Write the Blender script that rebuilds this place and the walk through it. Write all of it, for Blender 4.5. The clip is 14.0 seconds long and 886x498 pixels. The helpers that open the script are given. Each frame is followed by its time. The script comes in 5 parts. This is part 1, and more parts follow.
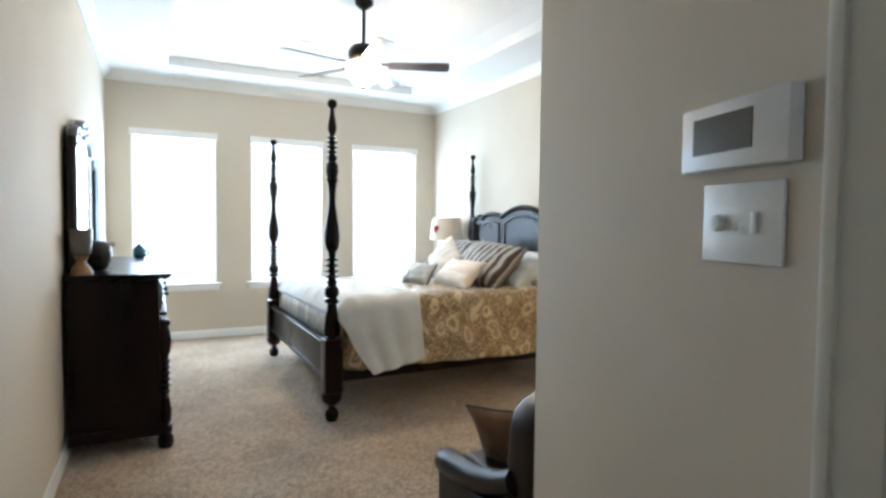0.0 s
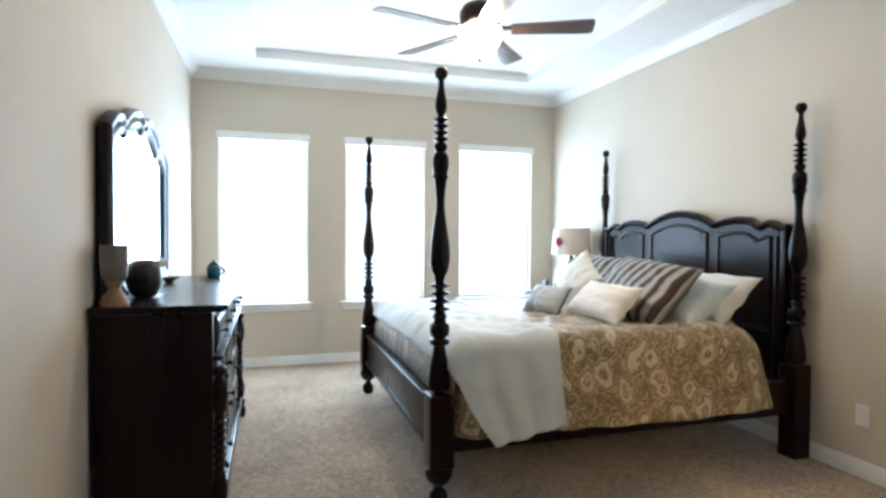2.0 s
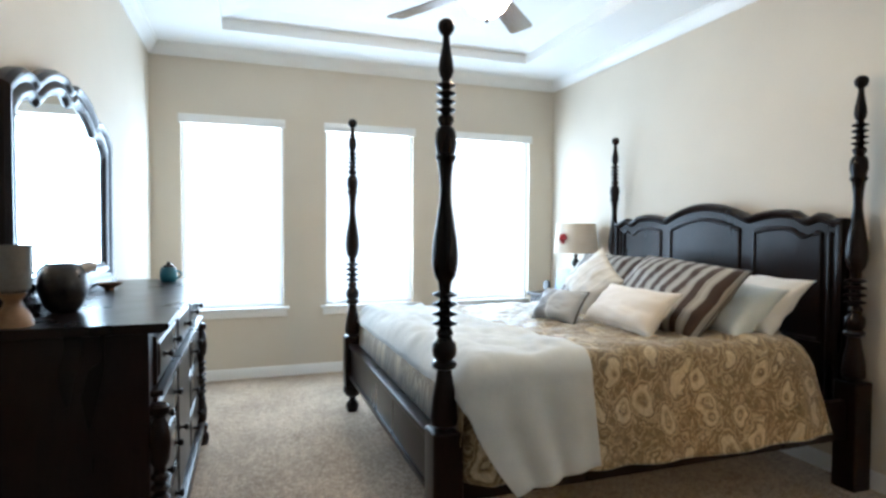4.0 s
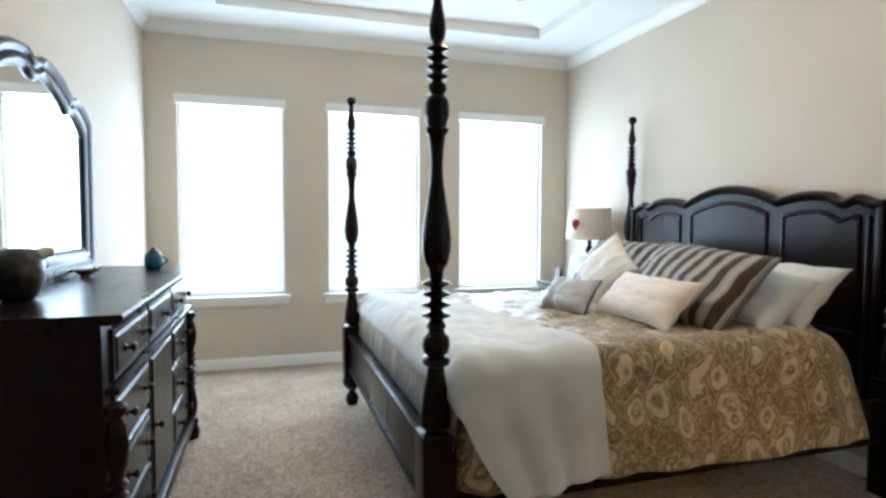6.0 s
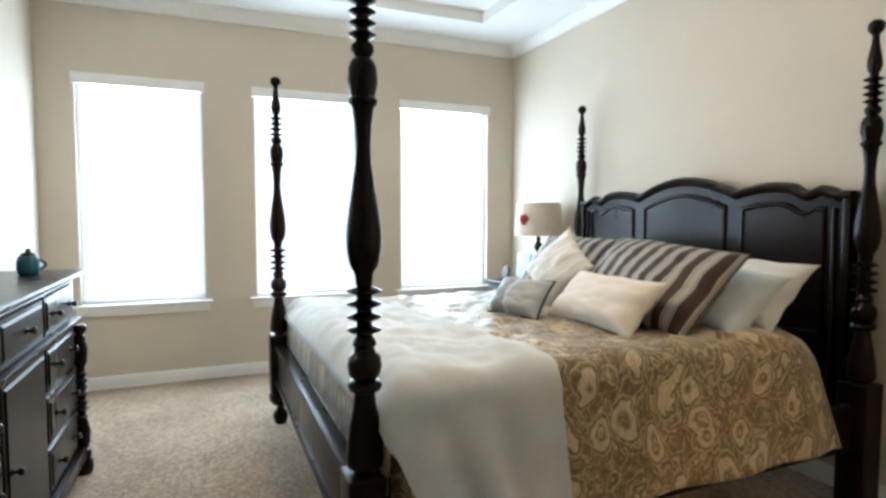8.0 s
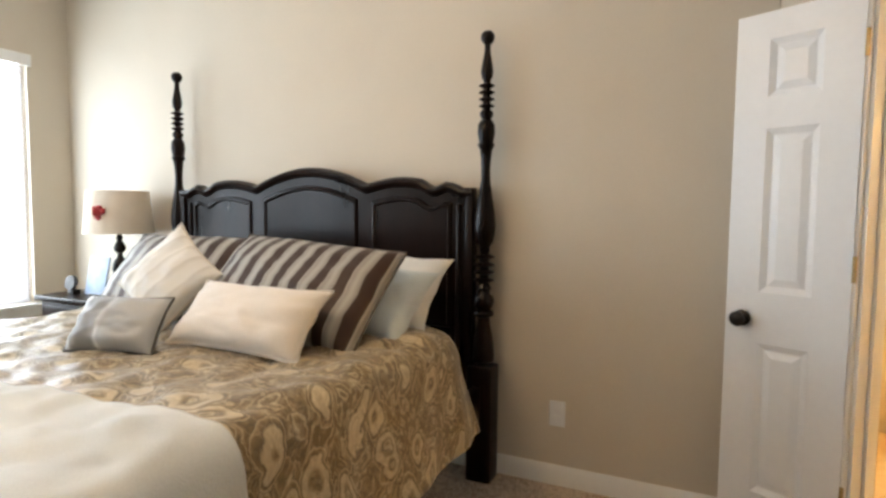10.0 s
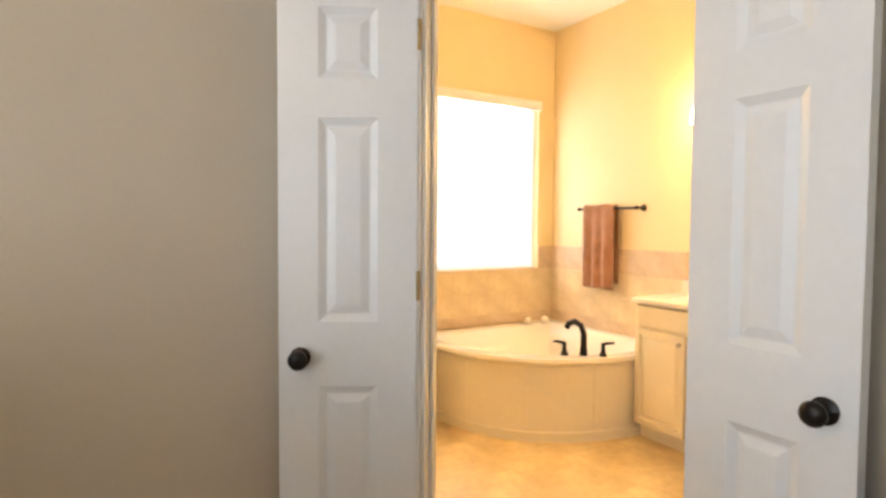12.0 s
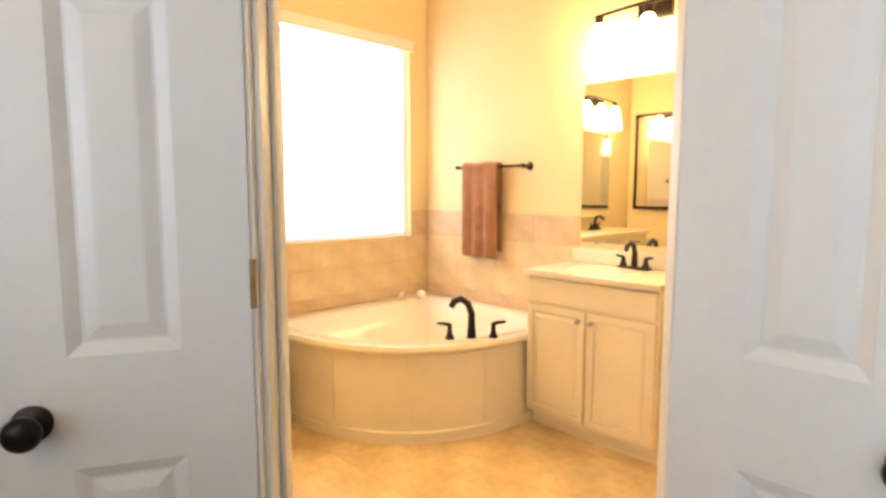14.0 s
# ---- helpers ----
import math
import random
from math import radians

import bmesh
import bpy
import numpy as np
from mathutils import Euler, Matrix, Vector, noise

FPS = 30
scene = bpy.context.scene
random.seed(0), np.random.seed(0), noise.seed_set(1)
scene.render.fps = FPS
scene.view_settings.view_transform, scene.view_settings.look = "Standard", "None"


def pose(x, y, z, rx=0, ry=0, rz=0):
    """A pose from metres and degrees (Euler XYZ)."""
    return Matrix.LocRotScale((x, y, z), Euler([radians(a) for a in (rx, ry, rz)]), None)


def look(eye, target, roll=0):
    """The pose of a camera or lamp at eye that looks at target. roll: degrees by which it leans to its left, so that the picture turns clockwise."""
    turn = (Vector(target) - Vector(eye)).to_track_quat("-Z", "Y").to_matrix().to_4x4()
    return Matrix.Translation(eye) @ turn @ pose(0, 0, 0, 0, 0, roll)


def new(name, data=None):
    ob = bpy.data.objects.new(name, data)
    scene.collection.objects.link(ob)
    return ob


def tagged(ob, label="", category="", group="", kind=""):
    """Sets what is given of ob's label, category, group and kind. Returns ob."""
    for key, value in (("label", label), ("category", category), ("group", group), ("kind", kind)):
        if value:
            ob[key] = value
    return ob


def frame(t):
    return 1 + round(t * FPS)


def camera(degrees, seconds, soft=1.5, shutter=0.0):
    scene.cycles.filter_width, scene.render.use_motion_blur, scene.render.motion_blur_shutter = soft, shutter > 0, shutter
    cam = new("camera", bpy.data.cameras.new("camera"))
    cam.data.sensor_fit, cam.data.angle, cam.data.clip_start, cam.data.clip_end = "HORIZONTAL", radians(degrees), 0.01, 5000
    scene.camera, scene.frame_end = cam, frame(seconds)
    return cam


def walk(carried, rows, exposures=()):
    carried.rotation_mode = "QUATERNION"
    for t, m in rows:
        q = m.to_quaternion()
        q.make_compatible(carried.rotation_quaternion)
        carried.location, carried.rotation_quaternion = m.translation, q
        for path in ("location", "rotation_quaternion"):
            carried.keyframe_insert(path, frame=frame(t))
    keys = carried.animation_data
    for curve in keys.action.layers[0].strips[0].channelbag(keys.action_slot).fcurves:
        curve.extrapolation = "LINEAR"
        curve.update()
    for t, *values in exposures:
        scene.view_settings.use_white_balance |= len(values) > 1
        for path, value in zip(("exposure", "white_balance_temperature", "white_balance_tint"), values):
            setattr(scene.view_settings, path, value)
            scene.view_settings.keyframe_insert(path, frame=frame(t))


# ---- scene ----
# camera and walk: seconds, eye, a point it looks at, roll
cam = camera(76.5, 14.0, soft=2.8, shutter=0.0)
PATH = [
    (0, (0.017, -0.287, 1.304), (0.93, 1.49, 1.216), 0.6),
    (0.5, (0.127, 0.022, 1.316), (0.841, 1.888, 1.234), 0.9),
    (1, (0.183, 0.272, 1.318), (0.794, 2.174, 1.244), 0.8),
    (1.5, (0.235, 0.521, 1.304), (0.808, 2.436, 1.243), 0.1),
    (2, (0.265, 0.727, 1.312), (0.856, 2.637, 1.259), 0.4),
    (2.5, (0.279, 0.906, 1.32), (0.922, 2.799, 1.27), 0.6),
    (5, (0.423, 1.387, 1.295), (1.075, 3.277, 1.216), 0.3),
    (5.5, (0.474, 1.417, 1.292), (1.086, 3.318, 1.197), 0.3),
    (6, (0.491, 1.452, 1.287), (1.088, 3.358, 1.179), 0.3),
    (6.5, (0.505, 1.456, 1.288), (1.087, 3.366, 1.168), 0.2),
    (7, (0.533, 1.47, 1.28), (1.108, 3.382, 1.159), -0.1),
    (7.2, (0.547, 1.496, 1.289), (1.126, 3.406, 1.16), -0.1),
    (9.3, (0.756, 2.222, 1.238), (2.191, 3.61, 1.132), -0.1),
    (9.5, (0.715, 2.237, 1.274), (2.252, 3.51, 1.149), -0.1),
    (10, (0.794, 2.352, 1.278), (2.604, 3.192, 1.143), 0.6),
    (10.5, (0.944, 2.611, 1.26), (2.929, 2.827, 1.144), 1.0),
    (11, (1.164, 2.648, 1.251), (3.147, 2.396, 1.162), 0.9),
    (11.5, (1.395, 2.645, 1.26), (3.286, 1.999, 1.175), 1.0),
    (12, (1.576, 2.68, 1.275), (3.302, 1.673, 1.194), 0.4),
    (12.5, (1.736, 2.582, 1.275), (3.344, 1.394, 1.204), -0.4),
    (13, (1.91, 2.473, 1.262), (3.428, 1.172, 1.189), -0.6),
    (13.5, (2.048, 2.399, 1.252), (3.501, 1.03, 1.14), -0.6),
    (14, (2.124, 2.347, 1.264), (3.543, 0.955, 1.055), 0.1),
]
EXPOSURE = [(0.0, 0.12, 5600, 9), (1.0, -0.04, 5550, 9), (2.5, -0.06, 5500, 9), (5.0, -0.31, 5600, 9), (7.0, -0.33, 5800, 9),
            (9.3, -0.28, 6380, 13), (10.0, -0.26, 6650, 15), (11.0, -0.26, 6700, 16), (12.0, -0.29, 6520, 15), (14.0, -0.32, 6460, 15)]
walk(cam, [(t, look(eye, target, roll)) for t, eye, target, roll in PATH], EXPOSURE)

# plan, in metres
XL, XR, YW, YB, YH = -0.427, 3.338, 6.46, 1.11, -1.25
ZC, ZT, TH = 2.845, 2.965, 0.14
BX, BY, BZ = 5.18, -0.485, 2.885
WIN = [(-0.195, 0.632), (1.006, 1.828), (2.218, 3.066)]
WZ0, WZ1 = 0.628, 2.268
BWIN, BWZ0, BWZ1 = (-0.318, 0.762), 0.937, 2.28
DIAG = pose(2.415, 1.19, 0, 0, 0, 45)
DL, D0, D1, DH = 1.315, 0.145, 0.97, 2.045

# world and large lights
world = bpy.data.worlds.new("sky")
scene.world = world
world.use_nodes = True
wn = world.node_tree.nodes
sky = wn.new("ShaderNodeTexSky")
sky.sky_type, sky.sun_disc = "NISHITA", False
sky.sun_elevation, sky.sun_rotation = radians(50), radians(200)
wn["Background"].inputs["Strength"].default_value = 0.12
world.node_tree.links.new(sky.outputs[0], wn["Background"].inputs[0])


def area_lamp(name, m, w, h, watts, colour):
    data = bpy.data.lights.new(name, "AREA")
    data.shape, data.size, data.size_y, data.energy, data.color = "RECTANGLE", w, h, watts, colour
    ob = new(name, data)
    ob.matrix_world = m
    return ob


for wx0, wx1 in WIN:
    area_lamp("window_daylight", look(((wx0 + wx1) / 2, YW + 0.035, (WZ0 + WZ1) / 2 - 0.02), ((wx0 + wx1) / 2, 0, (WZ0 + WZ1) / 2 - 0.02)),
              wx1 - wx0 - 0.045, WZ1 - WZ0 - 0.15, 40, (0.74, 0.90, 1.0))
area_lamp("bath_window_daylight", look((BX + 0.035, sum(BWIN) / 2, (BWZ0 + BWZ1) / 2 - 0.02), (0, sum(BWIN) / 2, (BWZ0 + BWZ1) / 2 - 0.02)),
          BWIN[1] - BWIN[0] - 0.05, BWZ1 - BWZ0 - 0.14, 14, (0.90, 0.96, 1.0))


# materials
def node(nt, kind, **inputs):
    n = nt.nodes.new(kind)
    for k, v in inputs.items():
        n.inputs[k].default_value = v
    return n


def ramp(nt, fac, stops):
    r = nt.nodes.new("ShaderNodeValToRGB")
    els = r.color_ramp.elements
    while len(els) < len(stops):
        els.new(0.5)
    for e, (p, c) in zip(els, stops):
        e.position, e.color = p, (*c, 1)
    nt.links.new(fac, r.inputs[0])
    return r.outputs[0]


def surface(name, low, high, rough=0.6, scale=6.0, fine=80.0, bump=0.1, dist=0.002, metal=0.0, coat=0.0, sheen=0.0, spec=0.5, stretch=(1, 1, 1)):
    """A painted, woven or polished surface: a colour that varies at two scales, uneven gloss and fine relief."""
    m = bpy.data.materials.new(name)
    m.use_nodes = True
    nt = m.node_tree
    b = nt.nodes["Principled BSDF"]
    tc = nt.nodes.new("ShaderNodeTexCoord")
    mp = nt.nodes.new("ShaderNodeMapping")
    mp.inputs["Scale"].default_value = stretch
    nt.links.new(tc.outputs["Object"], mp.inputs[0])
    big = node(nt, "ShaderNodeTexNoise", Scale=scale, Detail=3.0)
    small = node(nt, "ShaderNodeTexNoise", Scale=fine, Detail=2.0)
    for n in (big, small):
        nt.links.new(mp.outputs[0], n.inputs["Vector"])
    mix = nt.nodes.new("ShaderNodeMath")
    mix.operation = "MULTIPLY_ADD"
    nt.links.new(small.outputs[0], mix.inputs[0])
    mix.inputs[1].default_value = 0.35
    nt.links.new(big.outputs[0], mix.inputs[2])
    nt.links.new(ramp(nt, mix.outputs[0], [(0.45, low), (0.95, high)]), b.inputs["Base Color"])
    rr = node(nt, "ShaderNodeMapRange")
    nt.links.new(big.outputs[0], rr.inputs[0])
    rr.inputs[3].default_value, rr.inputs[4].default_value = max(rough - 0.06, 0.02), min(rough + 0.06, 1)
    nt.links.new(rr.outputs[0], b.inputs["Roughness"])
    if bump:
        bn = node(nt, "ShaderNodeBump", Strength=bump, Distance=dist)
        nt.links.new(small.outputs[0], bn.inputs["Height"])
        nt.links.new(bn.outputs[0], b.inputs["Normal"])
    b.inputs["Metallic"].default_value = metal
    b.inputs["Coat Weight"].default_value = coat
    b.inputs["Coat Roughness"].default_value = 0.15
    b.inputs["Sheen Weight"].default_value = sheen
    b.inputs["Specular IOR Level"].default_value = spec
    return m


def glow(name, colour, strength):
    m = bpy.data.materials.new(name)
    m.use_nodes = True
    b = m.node_tree.nodes["Principled BSDF"]
    b.inputs["Base Color"].default_value = (0.9, 0.88, 0.82, 1)
    b.inputs["Emission Color"].default_value = (*colour, 1)
    b.inputs["Emission Strength"].default_value = strength
    b.inputs["Roughness"].default_value = 0.3
    return m


def pile(name):
    """Cut pile carpet: tufts, clumps and brushed areas."""
    m = bpy.data.materials.new(name)
    m.use_nodes = True
    nt = m.node_tree
    b = nt.nodes["Principled BSDF"]
    tc = nt.nodes.new("ShaderNodeTexCoord")
    layers = []
    for sc, det in ((120.0, 4.0), (42.0, 3.0), (2.2, 2.0)):
        n = node(nt, "ShaderNodeTexNoise", Scale=sc, Detail=det)
        nt.links.new(tc.outputs["Object"], n.inputs["Vector"])
        layers.append(n.outputs[0])
    total = layers[0]
    for out, f in ((layers[1], 0.55), (layers[2], 0.30)):
        k = nt.nodes.new("ShaderNodeMath")
        k.operation = "MULTIPLY_ADD"
        nt.links.new(out, k.inputs[0])
        k.inputs[1].default_value = f
        nt.links.new(total, k.inputs[2])
        total = k.outputs[0]
    nt.links.new(ramp(nt, total, [(0.70, (0.20, 0.145, 0.10)), (0.93, (0.37, 0.285, 0.205)), (1.10, (0.55, 0.44, 0.33))]), b.inputs["Base Color"])
    bn = node(nt, "ShaderNodeBump", Strength=0.8, Distance=0.014)
    nt.links.new(total, bn.inputs["Height"])
    nt.links.new(bn.outputs[0], b.inputs["Normal"])
    b.inputs["Roughness"].default_value = 0.95
    b.inputs["Specular IOR Level"].default_value = 0.1
    b.inputs["Sheen Weight"].default_value = 0.2
    return m


WALL = surface("beige_wall_paint", (0.56, 0.50, 0.41), (0.62, 0.56, 0.465), 0.75, 1.2, 140, 0.12, 0.002)
BWALL = surface("bath_wall_paint", (0.76, 0.62, 0.36), (0.82, 0.68, 0.42), 0.7, 1.2, 140, 0.12, 0.002)
CEIL = surface("ceiling_paint", (0.80, 0.80, 0.785), (0.86, 0.86, 0.845), 0.85, 1.0, 120, 0.2, 0.003)
TRIM = surface("white_trim_paint", (0.76, 0.76, 0.74), (0.83, 0.83, 0.81), 0.4, 3, 60, 0.04, 0.001)
DOORP = surface("white_door_paint", (0.75, 0.76, 0.77), (0.81, 0.82, 0.83), 0.38, 2, 40, 0.02, 0.001)
CARPET = pile("beige_carpet")
WOOD = surface("dark_stained_wood", (0.0030, 0.0016, 0.0013), (0.016, 0.0065, 0.0045), 0.29, 5, 60, 0.05, 0.001, coat=0.07, spec=0.15, stretch=(1, 1, 0.2))
CHAIRWOOD = surface("dark_brown_leather", (0.005, 0.0032, 0.0028), (0.014, 0.008, 0.006), 0.4, 9, 120, 0.2, 0.002)
BRONZE = surface("oil_rubbed_bronze", (0.012, 0.010, 0.009), (0.03, 0.024, 0.02), 0.32, 20, 90, 0.05, 0.001, metal=0.6)
BRASS = surface("dull_brass", (0.34, 0.24, 0.11), (0.46, 0.34, 0.18), 0.4, 20, 90, 0.03, 0.001, metal=0.8)
STEEL = surface("brushed_steel", (0.45, 0.43, 0.40), (0.6, 0.58, 0.55), 0.3, 20, 90, 0.03, 0.001, metal=1.0)
PORCELAIN = surface("white_acrylic", (0.81, 0.76, 0.64), (0.87, 0.82, 0.71), 0.22, 2, 30, 0.0, coat=0.3)
CABINET = surface("cream_cabinet_paint", (0.78, 0.69, 0.50), (0.84, 0.76, 0.58), 0.42, 4, 80, 0.05, 0.001)
COUNTER = surface("cultured_marble", (0.76, 0.69, 0.56), (0.84, 0.78, 0.66), 0.25, 5, 40, 0.0, coat=0.3)
TILE = surface("travertine_tile", (0.62, 0.48, 0.29), (0.78, 0.64, 0.43), 0.4, 7, 45, 0.1, 0.001)
FTILE = surface("floor_tile", (0.56, 0.40, 0.19), (0.86, 0.69, 0.40), 0.35, 4, 22, 0.1, 0.001)
TILE_PINK = surface("pinkish_wall_tile", (0.55, 0.40, 0.25), (0.70, 0.54, 0.38), 0.4, 7, 30, 0.1, 0.001)
GROUT = surface("grout", (0.60, 0.45, 0.23), (0.76, 0.60, 0.34), 0.9, 10, 90, 0.2, 0.001)
THROW = surface("pale_blue_grey_wool", (0.53, 0.555, 0.555), (0.68, 0.705, 0.70), 0.9, 5, 190, 0.35, 0.003, sheen=0.4, spec=0.2)
PIPING = surface("blue_grey_piping", (0.16, 0.20, 0.24), (0.26, 0.31, 0.36), 0.7, 8, 160, 0.2, 0.001)
PIPING_DARK = surface("dark_grey_piping", (0.05, 0.045, 0.04), (0.09, 0.08, 0.07), 0.7, 8, 160, 0.2, 0.001)
PIPING_CREAM = surface("cream_piping", (0.58, 0.53, 0.46), (0.70, 0.65, 0.58), 0.8, 8, 160, 0.2, 0.001)
WHITE_LINEN = surface("white_cotton", (0.70, 0.71, 0.70), (0.80, 0.80, 0.79), 0.85, 8, 160, 0.25, 0.002, sheen=0.3, spec=0.2)
BLUE_LINEN = surface("pale_blue_cotton", (0.52, 0.58, 0.60), (0.64, 0.69, 0.70), 0.8, 8, 160, 0.25, 0.002, sheen=0.3, spec=0.2)
CREAM_LINEN = surface("cream_cotton", (0.66, 0.605, 0.54), (0.75, 0.70, 0.64), 0.85, 8, 160, 0.25, 0.002, sheen=0.3, spec=0.2)
GREY_SATIN = surface("grey_satin", (0.24, 0.25, 0.27), (0.36, 0.37, 0.39), 0.55, 8, 140, 0.2, 0.002, sheen=0.3)
BROWN_CLOTH = surface("brown_cloth", (0.16, 0.085, 0.04), (0.26, 0.15, 0.08), 0.8, 9, 150, 0.3, 0.002, sheen=0.2)
TOWEL = surface("rust_brown_terry", (0.24, 0.105, 0.045), (0.37, 0.175, 0.09), 0.95, 9, 220, 0.6, 0.004, sheen=0.4, spec=0.1)
SHADE = surface("cream_linen_shade", (0.62, 0.54, 0.44), (0.72, 0.64, 0.54), 0.9, 8, 200, 0.2, 0.001)
RED = surface("red_felt", (0.30, 0.02, 0.025), (0.45, 0.05, 0.05), 0.9, 12, 90, 0.3, 0.003)
TEAL = surface("teal_glaze", (0.012, 0.075, 0.12), (0.035, 0.17, 0.24), 0.3, 14, 60, 0.1, 0.002)
POTTERY = surface("mottled_pottery", (0.004, 0.004, 0.005), (0.05, 0.04, 0.03), 0.3, 26, 60, 0.2, 0.003)
GOBLETWOOD = surface("turned_wood", (0.14, 0.07, 0.03), (0.30, 0.17, 0.08), 0.45, 8, 50, 0.1, 0.001, stretch=(1, 1, 4))
GREYGLASS = surface("grey_brown_glass", (0.10, 0.095, 0.085), (0.18, 0.165, 0.15), 0.25, 10, 60, 0.05, 0.001)
PLASTIC = surface("white_plastic", (0.70, 0.71, 0.72), (0.78, 0.79, 0.80), 0.35, 5, 60, 0.0)
DISPLAY = surface("grey_display", (0.045, 0.045, 0.04), (0.06, 0.06, 0.055), 0.2, 5, 60, 0.0)
BLINDM = surface("white_blind", (0.82, 0.83, 0.84), (0.88, 0.89, 0.90), 0.5, 5, 60, 0.0)
FANBLADE = surface("dark_fan_blade", (0.035, 0.017, 0.010), (0.07, 0.035, 0.02), 0.22, 5, 60, 0.03, 0.001, coat=1.0, spec=0.9, stretch=(1, 6, 1))
BLUEPRINT = surface("pale_blue_card", (0.30, 0.42, 0.60), (0.45, 0.56, 0.72), 0.5, 20, 60, 0.0)
BOWLGLOW = glow("lit_bowl_glass", (1.0, 0.72, 0.42), 105.0)
BATHGLOW = glow("lit_shade_glass", (1.0, 0.67, 0.29), 58.0)
SKYGLOW = glow("outdoor_glow", (0.90, 0.96, 1.0), 9.0)
BLINDM.node_tree.nodes["Principled BSDF"].inputs["Transmission Weight"].default_value = 0.0
tl_n = BLINDM.node_tree.nodes.new("ShaderNodeBsdfTranslucent")
tl_n.inputs[0].default_value = (0.93, 0.96, 1.0, 1)
mx_n = BLINDM.node_tree.nodes.new("ShaderNodeMixShader")
mx_n.inputs[0].default_value = 0.6
BLINDM.node_tree.links.new(BLINDM.node_tree.nodes["Principled BSDF"].outputs[0], mx_n.inputs[1])
BLINDM.node_tree.links.new(tl_n.outputs[0], mx_n.inputs[2])
BLINDM.node_tree.links.new(mx_n.outputs[0], BLINDM.node_tree.nodes["Material Output"].inputs[0])
MIRROR = bpy.data.materials.new("mirror_glass")
MIRROR.use_nodes = True
mb = MIRROR.node_tree.nodes["Principled BSDF"]
mb.inputs["Metallic"].default_value, mb.inputs["Roughness"].default_value = 1.0, 0.02
mb.inputs["Base Color"].default_value = (0.88, 0.90, 0.89, 1)
GLASS = bpy.data.materials.new("window_glass")
GLASS.use_nodes = True
gb = GLASS.node_tree.nodes["Principled BSDF"]
gb.inputs["Transmission Weight"].default_value, gb.inputs["Roughness"].default_value = 1.0, 0.0


def paisley():
    """Damask print: cream drops ringed with dark lines, and thin scrolls on a tan ground, woven with a satin gloss."""
    m = bpy.data.materials.new("damask_print_cloth")
    m.use_nodes = True
    nt = m.node_tree
    b = nt.nodes["Principled BSDF"]
    tc = nt.nodes.new("ShaderNodeTexCoord")
    warp = node(nt, "ShaderNodeTexNoise", Scale=5.0, Detail=2.0)
    nt.links.new(tc.outputs["UV"], warp.inputs["Vector"])
    add = nt.nodes.new("ShaderNodeMixRGB")
    add.blend_type = "ADD"
    add.inputs[0].default_value = 0.16
    nt.links.new(tc.outputs["UV"], add.inputs[1])
    nt.links.new(warp.outputs["Color"], add.inputs[2])
    squeeze = nt.nodes.new("ShaderNodeMapping")
    squeeze.inputs["Scale"].default_value = (1.15, 0.80, 1.0)
    squeeze.inputs["Rotation"].default_value = (0, 0, 0.5)
    ripple = node(nt, "ShaderNodeTexNoise", Scale=26.0, Detail=3.0)
    nt.links.new(tc.outputs["UV"], ripple.inputs["Vector"])
    ragged = nt.nodes.new("ShaderNodeMixRGB")
    ragged.blend_type = "ADD"
    ragged.inputs[0].default_value = 0.028
    nt.links.new(add.outputs[0], ragged.inputs[1])
    nt.links.new(ripple.outputs["Color"], ragged.inputs[2])
    nt.links.new(ragged.outputs[0], squeeze.inputs[0])
    cells = node(nt, "ShaderNodeTexVoronoi", Scale=7.0, Randomness=0.85)
    seeds = node(nt, "ShaderNodeTexVoronoi", Scale=24.0, Randomness=0.9)
    scrolls = node(nt, "ShaderNodeTexNoise", Scale=12.0, Detail=2.0)
    specks = node(nt, "ShaderNodeTexNoise", Scale=55.0, Detail=3.0)
    for n in (cells, seeds, scrolls, specks):
        nt.links.new(squeeze.outputs[0], n.inputs["Vector"])
    dark, ground, tan, cream = (0.036, 0.021, 0.007), (0.150, 0.095, 0.032), (0.27, 0.19, 0.085), (0.70, 0.59, 0.39)
    drop = ramp(nt, cells.outputs["Distance"], [(0.0, dark), (0.05, tan), (0.09, cream), (0.13, dark), (0.17, tan), (0.22, cream), (0.34, cream), (0.365, dark), (0.39, ground), (0.42, tan), (0.44, cream), (0.465, dark), (0.48, ground)])
    scroll = ramp(nt, scrolls.outputs[0], [(0.30, tan), (0.36, ground), (0.385, dark), (0.40, ground), (0.455, tan), (0.475, cream), (0.495, ground), (0.53, ground), (0.55, dark), (0.565, tan), (0.61, cream), (0.64, ground)])
    seed = ramp(nt, seeds.outputs["Distance"], [(0.0, cream), (0.16, tan), (0.22, dark), (0.28, ground), (1.0, ground)])
    back = nt.nodes.new("ShaderNodeMixRGB")
    back.inputs[0].default_value = 0.38
    nt.links.new(scroll, back.inputs[1])
    nt.links.new(seed, back.inputs[2])
    pick = nt.nodes.new("ShaderNodeMixRGB")
    nt.links.new(ramp(nt, cells.outputs["Distance"], [(0.0, (0.70, 0.70, 0.70)), (0.46, (0.74, 0.74, 0.74)), (0.485, (0, 0, 0)), (1.0, (0, 0, 0))]), pick.inputs[0])
    nt.links.new(back.outputs[0], pick.inputs[1])
    nt.links.new(drop, pick.inputs[2])
    veins = node(nt, "ShaderNodeTexNoise", Scale=21.0, Detail=3.0)
    nt.links.new(squeeze.outputs[0], veins.inputs["Vector"])
    over = nt.nodes.new("ShaderNodeMixRGB")
    over.inputs[0].default_value = 0.20
